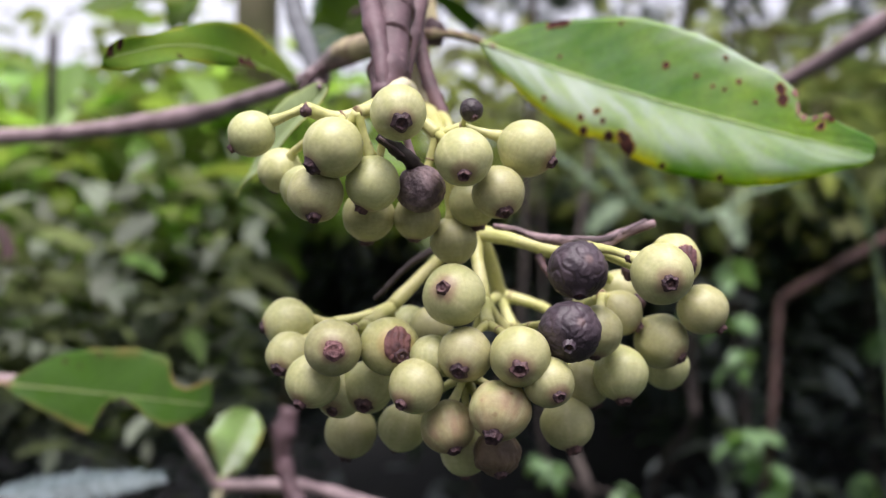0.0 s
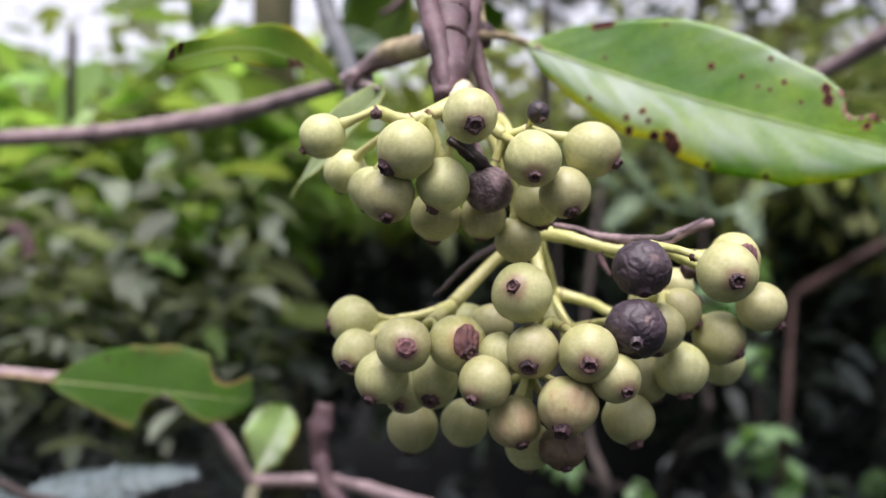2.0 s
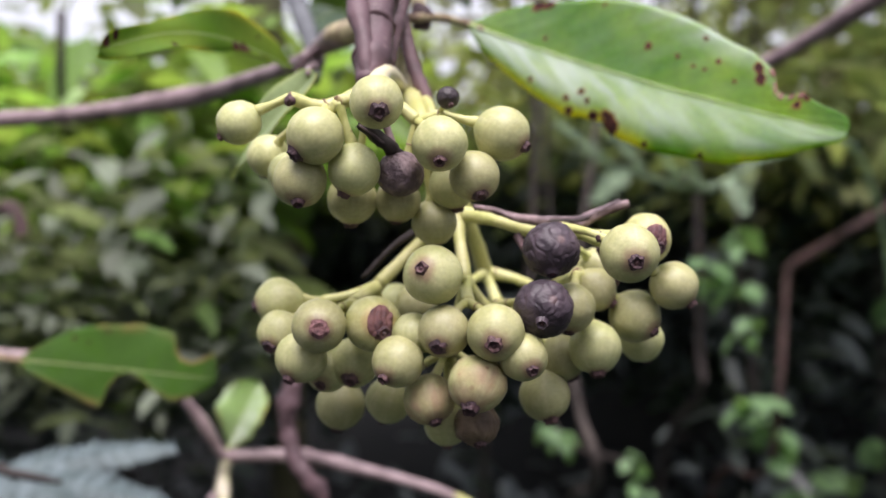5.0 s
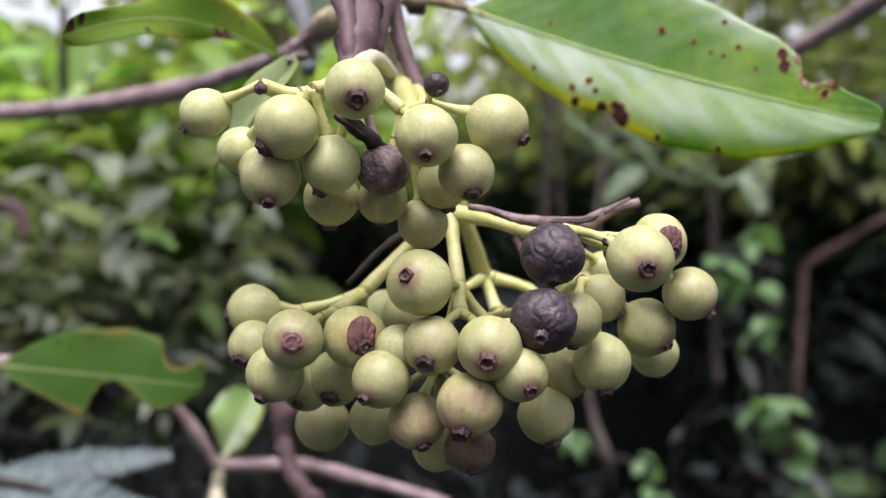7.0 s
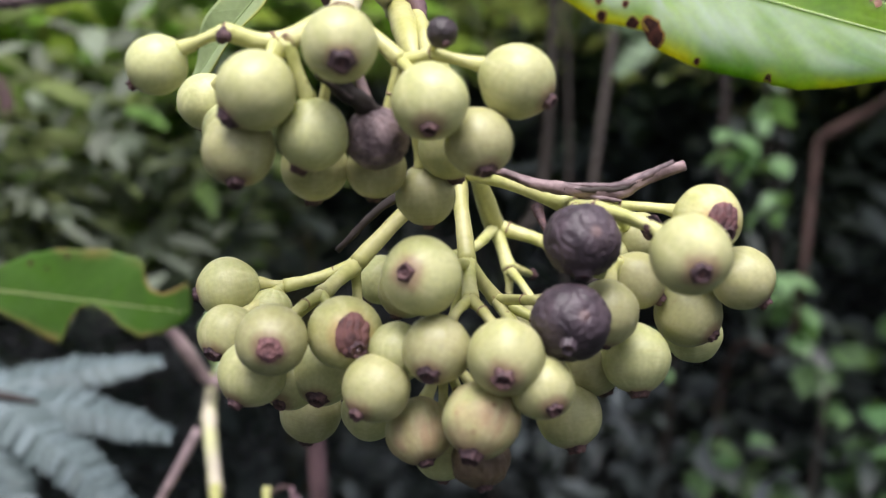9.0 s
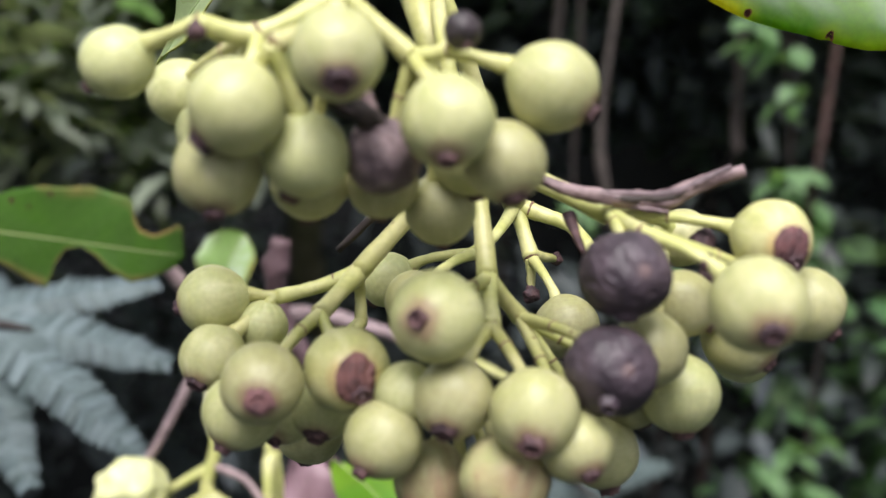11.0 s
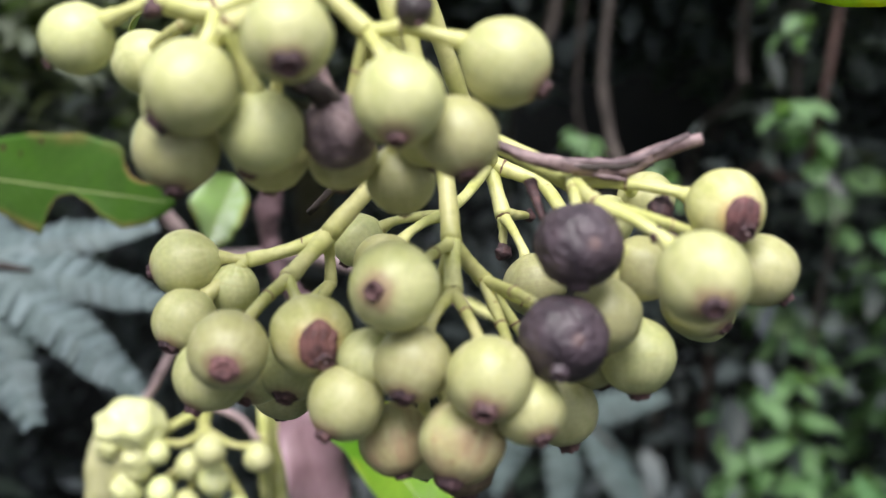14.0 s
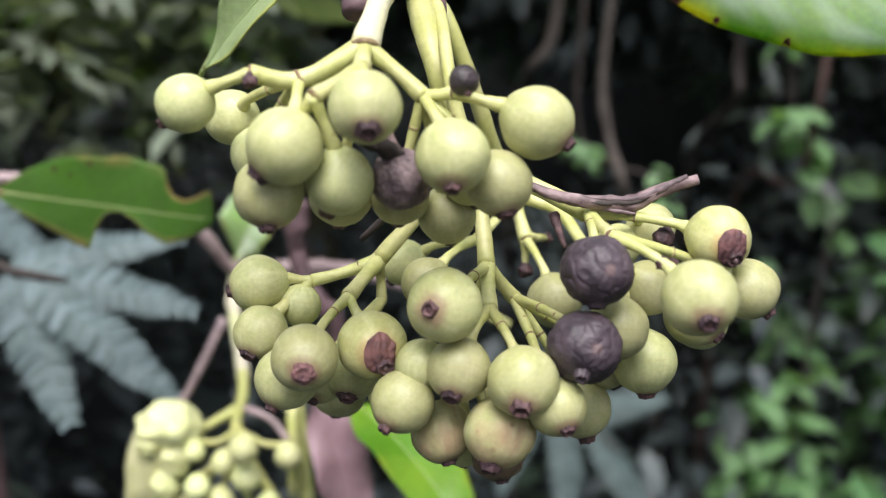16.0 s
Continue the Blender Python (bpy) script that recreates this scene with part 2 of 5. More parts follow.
BROWN = mat("withered_berry_skin", (0.20, 0.14, 0.085), (0.12, 0.08, 0.06), scale=200, rough=0.6, bump=0.7, fine=900)
CALYX = mat("calyx_tissue", (0.046, 0.022, 0.030), (0.125, 0.064, 0.070), scale=700, rough=0.65, bump=0.8, fine=2200)
PIT = mat("calyx_pit_tissue", (0.05, 0.026, 0.032), (0.13, 0.072, 0.076), scale=900, rough=0.8, bump=0.6, fine=2200, gloss=0.2)
BEAD = mat("pale_mauve_bead", (0.26, 0.17, 0.18), (0.16, 0.10, 0.11), scale=900, rough=0.3, fine=2000)
SCAB = mat("pink_scab", (0.26, 0.125, 0.13), (0.10, 0.048, 0.056), scale=700, rough=0.8, bump=0.8, fine=1800)
SCAR = mat("corky_scar", (0.19, 0.082, 0.080), (0.065, 0.029, 0.035), scale=600, mid=(0.4, 0.65), rough=0.7, bump=0.45, fine=1500)
STALK = skin("green_stalk_skin", (0.455, 0.46, 0.16), (0.57, 0.55, 0.26), scale=120, rough=0.45, bump=0.12, fine=900,
             spots=(0.24, 0.17, 0.07), spot_scale=400, spot_size=0.16, sub=0.08, spread=0.05)
PALE = skin("pale_stalk_skin", (0.70, 0.66, 0.44), (0.74, 0.68, 0.50), scale=120, rough=0.5, bump=0.12, fine=900, sub=0.15)
NODE = mat("node_ring_bark", (0.17, 0.095, 0.07), (0.34, 0.27, 0.13), scale=700, rough=0.7, bump=0.5, fine=1800)
BARK = mat("purple_brown_bark", (0.15, 0.088, 0.103), (0.08, 0.046, 0.055), scale=160, rough=0.6, bump=0.6, fine=600,
           spots=(0.24, 0.17, 0.16), spot_scale=420, spot_size=0.2, spread=0.06)
SHRUNK = mat("dried_mauve_skin", (0.12, 0.08, 0.09), (0.38, 0.27, 0.28), scale=330, rough=0.6, bump=1.2, fine=1100)
DRY = mat("dry_twig_bark", (0.25, 0.175, 0.19), (0.085, 0.053, 0.062), scale=260, rough=0.6, bump=0.5, fine=900)
TWIG = mat("pinkish_twig_bark", (0.34, 0.25, 0.265), (0.19, 0.135, 0.145), scale=120, rough=0.55, bump=0.5, fine=500, spots=(0.16, 0.10, 0.10), spot_scale=260, spot_size=0.2, spread=0.04)
DARKBARK = mat("dark_stem_bark", (0.036, 0.027, 0.026), (0.053, 0.040, 0.037), scale=60, rough=0.8, bump=0.6, fine=300)
DULLBARK = mat("dull_brown_bark", (0.15, 0.090, 0.076), (0.085, 0.054, 0.047), scale=60, rough=0.75, bump=0.6, fine=300)
MOSSBARK = mat("mossy_trunk_bark", (0.17, 0.15, 0.09), (0.10, 0.10, 0.05), scale=25, rough=0.85, bump=0.8, fine=160)
# The last colour is the sky sheen painted on this blade.
LEAF = leaf_skin("glossy_leaf_blade", (0.115, 0.25, 0.010), (0.34, 0.44, 0.09), (0.56, 0.48, 0.03), rough=0.34, through_light=0.6, edge=-1, second=(0.27, 0.365, 0.018), painted_sheen=(0.50, 0.58, 0.52))
LEAF.node_tree.nodes["Principled BSDF"].inputs["Specular IOR Level"].default_value = 0.5
LEAF.node_tree.nodes["Principled BSDF"].inputs["Coat Weight"].default_value = 0.15
LEAF.node_tree.nodes["Principled BSDF"].inputs["Coat Roughness"].default_value = 0.3
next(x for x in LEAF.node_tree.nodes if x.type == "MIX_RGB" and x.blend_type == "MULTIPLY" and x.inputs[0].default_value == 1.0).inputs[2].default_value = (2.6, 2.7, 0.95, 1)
LEAF4 = leaf_skin("yellowing_leaf_blade", (0.115, 0.235, 0.017), (0.24, 0.32, 0.06), (0.42, 0.38, 0.03), rough=0.35, through_light=0.45, second=(0.175, 0.26, 0.02))
LEAF2 = leaf_skin("dull_leaf_blade", (0.060, 0.148, 0.016), (0.20, 0.27, 0.09), (0.30, 0.20, 0.08), rough=0.5, through_light=0.35)
LEAF2.node_tree.nodes["Principled BSDF"].inputs["Specular IOR Level"].default_value = 0.3
LEAF3 = leaf_skin("dark_leaf_blade", (0.105, 0.195, 0.018), (0.16, 0.26, 0.05), (0.34, 0.33, 0.02), rough=0.35, through_light=0.35, edge=1)
LEAF5 = leaf_skin("blue_green_leaf_blade", (0.085, 0.15, 0.085), (0.12, 0.19, 0.11), (0.10, 0.16, 0.09), rough=0.4, through_light=0.2)
FRESH = leaf_skin("fresh_leaf_blade", (0.15, 0.34, 0.025), (0.30, 0.44, 0.09), (0.50, 0.50, 0.03), rough=0.4, through_light=0.5, second=(0.26, 0.42, 0.03))
PALEPINK = mat("pale_pinkish_bark", (0.48, 0.42, 0.35), (0.46, 0.46, 0.24), scale=60, rough=0.55, bump=0.3, fine=500)
STEMGREY = mat("grey_stem_bark", (0.16, 0.17, 0.19), (0.10, 0.105, 0.12), scale=90, rough=0.6, bump=0.4, fine=400)
# This blade's whitish sheen is painted on as well.
YOUNG = leaf_skin("young_leaf_blade", (0.40, 0.60, 0.20), (0.52, 0.62, 0.36), (0.46, 0.36, 0.05), rough=0.35, through_light=0.5, painted_sheen=(0.66, 0.74, 0.60))
HANGLEAF = leaf_skin("pale_leaf_blade", (0.40, 0.50, 0.24), (0.50, 0.56, 0.36), (0.42, 0.44, 0.10), rough=0.25, through_light=0.2)
TAN = mat("tan_joint_bark", (0.50, 0.42, 0.24), (0.27, 0.17, 0.13), scale=140, rough=0.6, bump=0.5, fine=700)
MIDRIB = mat("leaf_midrib", (0.46, 0.55, 0.24), (0.38, 0.47, 0.18), scale=200, rough=0.4)
DEADRIM = mat("dead_leaf_rim", (0.42, 0.24, 0.20), (0.24, 0.11, 0.09), scale=400, gloss=0.2, rough=0.7, bump=0.5, fine=1500)
BLEMISH = mat("leaf_blemish", (0.03, 0.013, 0.014), (0.095, 0.034, 0.026), scale=500, gloss=0.15, rough=0.8, bump=0.5, fine=1500)
HALO = mat("blemish_halo", (0.40, 0.27, 0.05), (0.34, 0.15, 0.05), scale=500, rough=0.6, fine=1500)
PURPLELEAF = mat("withered_purple_leaf", (0.38, 0.235, 0.27), (0.28, 0.16, 0.185), scale=90, rough=0.5, bump=0.4, fine=500)
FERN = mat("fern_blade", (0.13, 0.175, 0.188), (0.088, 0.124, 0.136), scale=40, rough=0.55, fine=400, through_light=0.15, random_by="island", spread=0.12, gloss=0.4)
# Fern tissue darkened: the low fern's shade is put into its colour.
DIMFERN = mat("shade_toned_fern_blade", (0.075, 0.105, 0.108), (0.05, 0.072, 0.075), scale=40, rough=0.6, fine=400, through_light=0.15, random_by="island", spread=0.12, gloss=0.3)
# Fern tissue lightened: the soft light on the frond is in its colour.
LITFERN = mat("light_toned_frond_blade", (0.25, 0.34, 0.23), (0.17, 0.24, 0.155), scale=40, rough=0.5, fine=400, through_light=0.3, random_by="island", spread=0.15)
# Lighter copies of the shrub foliage, with sunlight put into their colour.
PALEGREEN = mat("pale_light_toned_foliage", (0.36, 0.385, 0.205), (0.22, 0.25, 0.125), scale=8, rough=0.42, fine=90, through_light=0.45, random_by="island", spread=0.3)
VIVID = mat("fresh_light_toned_foliage", (0.30, 0.44, 0.13), (0.20, 0.32, 0.085), scale=8, rough=0.42, fine=90, through_light=0.45, random_by="island", spread=0.2)
BRIGHT = mat("light_toned_foliage", (0.225, 0.30, 0.09), (0.12, 0.175, 0.06), scale=8, rough=0.42, fine=90, through_light=0.45, random_by="island", spread=0.25)
# Darker copy of the same foliage: shade is put into its colour.
SHADE = mat("shade_toned_foliage", (0.074, 0.108, 0.077), (0.046, 0.071, 0.055), scale=8, rough=0.4, fine=90, through_light=0.25, random_by="island", spread=0.25)
GREY = mat("grey_green_foliage", (0.12, 0.145, 0.145), (0.07, 0.085, 0.085), scale=8, rough=0.38, fine=90, through_light=0.15, random_by="island", spread=0.3)
VINE = mat("vine_foliage", (0.245, 0.39, 0.20), (0.16, 0.28, 0.135), scale=9, rough=0.45, fine=90, through_light=0.4, random_by="island", spread=0.2)
# Lighter, greyer copy of the shaded foliage: soft haze put into its colour.
HAZE = mat("haze_toned_foliage", (0.21, 0.24, 0.185), (0.12, 0.14, 0.112), scale=8, rough=0.68, gloss=0.25, fine=90, through_light=0.35, random_by="island", spread=0.17)
# Bluish copy for the hollow, the tone of its shade put into the colour.
DEEP = mat("deep_shade_toned_foliage", (0.095, 0.114, 0.124), (0.060, 0.074, 0.082), scale=8, rough=0.5, fine=90, through_light=0.15, random_by="island", spread=0.3)
# Near-black: the deep shade over the ground is put into its colour.
SOIL = mat("shade_dark_litter_soil", (0.010, 0.0115, 0.0125), (0.016, 0.017, 0.017), scale=6, rough=0.95, bump=0.8, fine=40)


# ---- mesh helpers ----
ORIGIN = {}


def thing(name, at, label, category, group="", kind=""):
    ob = new(name)
    ob.empty_display_size = 0.01
    ob.location = at
    ORIGIN[ob] = Vector(at)
    return tagged(ob, label, category, group, kind)


def mesh_of(name, verts, faces, material, uv=None):
    me = bpy.data.meshes.new(name)
    me.from_pydata([tuple(v) for v in verts], [], [tuple(f) for f in faces])
    if uv is not None:
        layer = me.uv_layers.new(name="blade")
        for loop in me.loops:
            layer.data[loop.index].uv = uv[loop.vertex_index]
    me.materials.append(material)
    me.polygons.foreach_set("use_smooth", [True] * len(me.polygons))
    me.update()
    return me


def part(name, geo, material, parent=None, label="", at=None):
    """Links (verts, faces[, uv]), given in world metres, as one mesh object under its thing or part."""
    verts, faces = geo[0], geo[1]
    verts = [Vector(v) for v in verts]
    if at is None:
        at = sum(verts, Vector()) / len(verts)
    at = Vector(at)
    ob = new(name, mesh_of(name, [v - at for v in verts], faces, material, geo[2] if len(geo) > 2 else None))
    ORIGIN[ob] = at
    if parent:
        ob.parent = parent
        ob.location = at - ORIGIN[parent]
    else:
        ob.location = at
    if label:
        ob["label"] = label
    return ob


def spline(points, steps=6):
    """Catmull-Rom through points of any dimension."""
    p = [np.array(q, float) for q in points]
    p = [2 * p[0] - p[1]] + p + [2 * p[-1] - p[-2]]
    out = []
    for i in range(1, len(p) - 2):
        for s in range(steps):
            t = s / steps
            out.append(0.5 * (2 * p[i] + (p[i + 1] - p[i - 1]) * t + (2 * p[i - 1] - 5 * p[i] + 4 * p[i + 1] - p[i + 2]) * t * t
                              + (3 * p[i] - p[i - 1] - 3 * p[i + 1] + p[i + 2]) * t ** 3))
    out.append(p[-2])
    return out


def tube(points, radii, segs=12, steps=6, rough=0.0, seed=0, nodes=()):
    """A closed tapered tube. rough: unevenness of the radius; nodes: fractions of its length with a swollen joint."""
    rr = list(radii) if isinstance(radii, (list, tuple)) else [radii] * len(points)
    rows = spline([(*q, r) for q, r in zip(points, rr)], steps)
    c = [Vector(r[:3]) for r in rows]
    verts, faces = [], []
    up = Vector((0.31, 0.17, 0.93))
    for i, p in enumerate(c):
        d = (c[min(i + 1, len(c) - 1)] - c[max(i - 1, 0)]).normalized()
        a = (up - d * up.dot(d)).normalized()
        up = a
        b = d.cross(a)
        f = i / max(1, len(c) - 1)
        swell = 1 + sum(0.28 * math.exp(-((f - k) / 0.035) ** 2) for k in nodes)
        for s in range(segs):
            w = 2 * math.pi * s / segs
            k = rows[i][3] * swell
            if rough:
                k *= 1 + rough * noise.noise(Vector((3 * math.cos(w), 3 * math.sin(w), seed * 7.3 + i * 0.45)))
            verts.append(p + (a * math.cos(w) + b * math.sin(w)) * k)
    n = len(c)
    for i in range(n - 1):
        for s in range(segs):
            t = (s + 1) % segs
            faces.append((i * segs + s, i * segs + t, (i + 1) * segs + t, (i + 1) * segs + s))
    for i, p in ((0, c[0]), (n - 1, c[-1])):
        verts.append(p)
        k = len(verts) - 1
        for s in range(segs):
            q = (i * segs + s, i * segs + (s + 1) % segs)
            faces.append((k, q[1], q[0]) if i == 0 else (k, q[0], q[1]))
    return verts, faces


def axes(d):
    d = Vector(d).normalized()
    a = d.cross(Vector((0.13, 0.21, 0.97))).normalized()
    return a, d.cross(a), d


def lathe(at, d, profile, segs=18, wobble=0.0, seed=0):
    """A turned form round d: profile rows of (radius, height)."""
    a, b, d = axes(d)
    verts, faces = [], []
    for i, (r, h) in enumerate(profile):
        for s in range(segs):
            w = 2 * math.pi * s / segs
            k = 1 + wobble * noise.noise(Vector((2.2 * math.cos(w), 2.2 * math.sin(w), seed * 3.1 + i * 0.3)))
            verts.append(Vector(at) + (a * math.cos(w) + b * math.sin(w)) * r * k + d * (h * (2 - k)))
    for i in range(len(profile) - 1):
        for s in range(segs):
            t = (s + 1) % segs
            faces.append((i * segs + s, i * segs + t, (i + 1) * segs + t, (i + 1) * segs + s))
    faces.append(tuple(range(segs))[::-1])
    faces.append(tuple((len(profile) - 1) * segs + s for s in range(segs)))
    return verts, faces


def orb(centre, r, calyx, stem, neck=0.14, lumps=0.02, wrinkle=0.0, seed=0, rows=26, segs=40, nipple=0.0):
    """A fruit: round, a little drawn out towards its stalk, flattened round the calyx, with lumps or wrinkles."""
    a, b, d = axes(calyx)
    stem = Vector(stem).normalized()
    verts, faces, uv = [], [], []
    for i in range(rows + 1):
        th = math.pi * i / rows
        for s in range(segs):
            w = 2 * math.pi * s / segs
            u = d * math.cos(th) + (a * math.cos(w) + b * math.sin(w)) * math.sin(th)
            k = 1 - 0.03 * max(0, u.dot(d)) ** 6 + nipple * max(0, (u.dot(d) - 0.78) / 0.22) ** 1.5
            uv.append((th * math.cos(w), th * math.sin(w)))
            cs = u.dot(stem)
            if cs > 0.7:
                k += neck * ((cs - 0.7) / 0.3) ** 2.5
            k += lumps * noise.noise(u * 1.6 + Vector((seed * 5.1, 0, 0)))
            if wrinkle:
                warp = noise.noise(u * 2.4 + Vector((0, 0, seed)))
                ridge = abs(noise.noise(u * 4.0 + Vector((warp, seed * 4.7, 0))))
                crease = abs(noise.noise(u * 11.0 + Vector((seed * 2.1, 0, warp))))
                fold = abs(math.sin(w * 5 + 3.2 * warp + 0.8 * math.sin(3 * th + seed)))
                fine = abs(noise.noise(u * 19.0 + Vector((warp * 2, 0, seed * 1.3))))
                web = 1 - abs(noise.noise(u * 3.4 + Vector((seed, warp * 1.5, 0)))) * 2.4
                k += wrinkle * (0.30 * ridge + 0.08 * crease + 0.04 * fine + 0.75 * fold ** 0.6 * math.sin(th) + 0.25 * max(0, web) ** 5 - 0.6)
            verts.append(Vector(centre) + u * r * k)
    for i in range(rows):
        for s in range(segs):
            t = (s + 1) % segs
            faces.append((i * segs + s, (i + 1) * segs + s, (i + 1) * segs + t, i * segs + t))
    return verts, faces, uv


def crown(at, d, w, h, seed, segs=40):
    """The dried calyx: a short ragged tube of five teeth round a sunken floor."""
    a, b, d = axes(d)
    verts, faces = [], []
    rows = ((1.5, -0.8, 0.0), (1.26, -0.2, 0.0), (1.14, 0.15, 0.0), (1.08, 0.45, 0.1), (1.0, 0.85, 0.5), (0.90, 1.0, 0.9), (0.76, 0.86, 0.6), (0.62, 0.5, 0.2), (0.42, 0.30, 0.0), (0.2, 0.34, 0.0), (0.04, 0.42, 0.0))
    turn = seed * 1.7
    for i, (r, z, tooth) in enumerate(rows):
        for s in range(segs):
            g = 2 * math.pi * s / segs
            ragged = noise.noise(Vector((2.6 * math.cos(g), 2.6 * math.sin(g), seed * 3.7 + i * 0.25)))
            lobe = abs(math.cos(2.5 * g + turn)) ** 0.7 - 0.6
            k = 1 + 0.16 * ragged + 0.05 * math.sin(5 * g + turn)
            verts.append(Vector(at) + (a * math.cos(g) + b * math.sin(g)) * (w * r * k) + d * (h * (z + tooth * (0.28 * lobe + 0.35 * ragged))))
    for i in range(len(rows) - 1):
        for s in range(segs):
            t = (s + 1) % segs
            faces.append((i * segs + s, i * segs + t, (i + 1) * segs + t, (i + 1) * segs + s))
    faces.append(tuple((len(rows) - 1) * segs + s for s in range(segs)))
    return verts, faces


# ---- fruit clusters ----
upper = thing("berry_cluster", (-0.007, 0.174, 1.336), "pale green berries hanging on yellow-green stalks below a purple stem", "berry cluster", "berry clusters")
lower = thing("berry_cluster", (0.006, 0.198, 1.314), "drooping pale green berries with two shrivelled black ones", "berry cluster", "berry clusters")
N0 = V(-0.0088, 0.1760, 1.3353)
NL = V(-0.0233, 0.1705, 1.3327)
NA = N0.lerp(NL, 0.58) - V(0, 0, 0.0023)
NM = V(-0.0085, 0.1700, 1.3334)
NR = V(-0.0009, 0.1742, 1.3289)
NB = V(0.0032, 0.1720, 1.3297)
H = V(0.0059, 0.1996, 1.3139)
K = V(0.0125, 0.2281, 1.3018)
R = V(0.0230, 0.1886, 1.3086)
n1 = V(0.0076, 0.1884, 1.3000)
n2 = V(-0.0100, 0.1950, 1.2990)
n3 = V(-0.0139, 0.1860, 1.2960)
n4 = V(0.0080, 0.1810, 1.2960)
L = V(-0.0207, 0.1930, 1.2962)
D = V(-0.0097, 0.1950, 1.2921)
Q = V(0.0284, 0.1820, 1.3011)
KL = V(0.0055, 0.2050, 1.2992)
KM = V(0.0150, 0.2210, 1.2945)
n5 = V(0.0040, 0.1840, 1.2870)
R2 = V(0.0248, 0.1736, 1.3095)
NM2 = V(-0.0139, 0.1635, 1.3307)
n6 = V(0.0119, 0.1897, 1.2944)
COUNT = [0]


def stalk(parent, points, radii, rings=(), material=STALK):
    if len(points) == 2:
        points, radii = [points[0], (points[0] + points[1]) * 0.5, points[1]], [radii[0], (radii[0] + radii[1]) * 0.5, radii[1]]
    radii = [r * (1.16 if i == 0 else 1.2 if i == len(radii) - 1 else 0.94) for i, r in enumerate(radii)]
    ob = part("stalk", tube(points, radii, 14, 7, 0.13, COUNT[0]), material, parent)
    COUNT[0] += 1
    for at, d, r in rings:
        part("node_ring", lathe(Vector(at), d, [(r * 0.9, -r * 0.26), (r * 1.06, -r * 0.15), (r * 1.12, 0), (r * 1.07, r * 0.12), (r * 0.9, r * 0.24)], 18, 0.09, COUNT[0]), NODE, ob)
    return ob


def berry(parent, centre, r, calyx, node, sort="green"):
    COUNT[0] += 1
    seed = COUNT[0]
    c = Vector(centre)
    toward = (node - c).normalized()
    calyx = Vector(calyx).normalized() if calyx else (Vector((0, 0.15, -1)) - toward * 0.8).normalized()
    stem = (toward + Vector((0, 0, 0.12)) - calyx * 0.22).normalized()
    plump = sort in ("green", "scar", "mark")
    if plump:
        ob = part("berry", orb(c, r, calyx, stem, 0.06, 0.035, 0, seed, 26, 40, 0.045), SCARRED if sort == "scar" else GREEN, parent, "", c)
    elif sort == "blush":
        ob = part("berry", orb(c, r, calyx, stem, 0.05, 0.05, 0, seed, 26, 40, 0.045), BLUSH, parent, "greenish berry blushed with brown", c)
    elif sort == "brown":
        ob = part("berry", orb(c, r * 0.98, calyx, stem, 0.05, 0.10, 0.13, seed, 40, 64), BROWN, parent, "withered brown berry", c)
    elif sort == "small":
        ob = part("berry", orb(c, r, calyx, stem, 0.05, 0.06, 0.03, seed), BLACK, parent, "tiny dried black berry", c)
    else:
        ob = part("berry", orb(c, r, calyx, stem, 0.05, 0.05, 0.065 if sort == "dark" else 0.07, seed, 90, 140), DARK if sort == "dark" else SHRUNK, parent, "shrivelled purple-black berry", c)
    # the calyx scar at the free end
    free = calyx
    if sort == "scar":
        calyx = (calyx + Vector((0.1, 0.0, -0.40))).normalized()
    k = r * (1.0 if sort == "small" else 1.012 if plump or sort == "blush" else 0.97)
    if sort == "scar":
        k = r * 1.03
    if sort != "wrinkled":
        w = r * (0.21 + 0.035 * math.sin(seed * 2.3)) if sort != "mark" else r * 0.24
        high = r * (0.04 if sort == "mark" else 0.11 + 0.035 * math.sin(seed * 1.9))
        part("calyx", crown(c + calyx * k, calyx, w, high, seed), SCAB if sort == "mark" else DARK if sort == "dark" else CALYX, ob, "pinkish scabbed calyx" if sort == "mark" else "" if plump else "dry brown calyx")
        if sort != "mark":
            part("calyx_pit", lathe(c + calyx * (k + high * 0.30), calyx, [(w * 0.6, -r * 0.02), (w * 0.52, r * 0.004), (w * 0.34, r * 0.008), (w * 0.17, r * 0.03), (w * 0.04, r * 0.036)], 22, 0.25, seed + 5), PIT, ob)
    if sort == "scar":
        a, b, d = axes(free)
        verts, faces = [], []
        for i in range(13):
            for j in range(60):
                a1 = 2 * math.pi * j / 60
                q = 0.60 * (1 - i / 12.5) * (0.78 + 0.27 * math.sin(a1) ** 2) * (1 + 0.12 * noise.noise(Vector((1.6 * math.cos(a1), 1.6 * math.sin(a1), seed))))
                u = d * math.cos(q) + (a * math.cos(a1) + b * math.sin(a1)) * math.sin(q)
                h = 1.035 + 0.06 * abs(math.sin(u.dot(a) * 15 + 1.6 * noise.noise(u * 4 + Vector((0, seed, 0))))) + 0.015 * noise.noise(u * 9 + Vector((seed, 0, 0)))
                verts.append(c + u * r * (0.97 if i == 0 else h))
        for i in range(12):
            for j in range(60):
                t = (j + 1) % 60
                faces.append((i * 60 + j, i * 60 + t, (i + 1) * 60 + t, (i + 1) * 60 + j))
        faces.append(tuple(12 * 60 + j for j in range(60)))
        part("scar", (verts, faces), SCAR, ob, "rough reddish-brown corky scar")
        part("bead", orb(c + calyx * r * 1.09, r * 0.075, calyx, (0, 0, 1), 0, 0.1, 0, seed, 10, 14), BEAD, ob)
    # its own stalk
    foot = c + stem * r * (0.96 if not plump else 0.98)
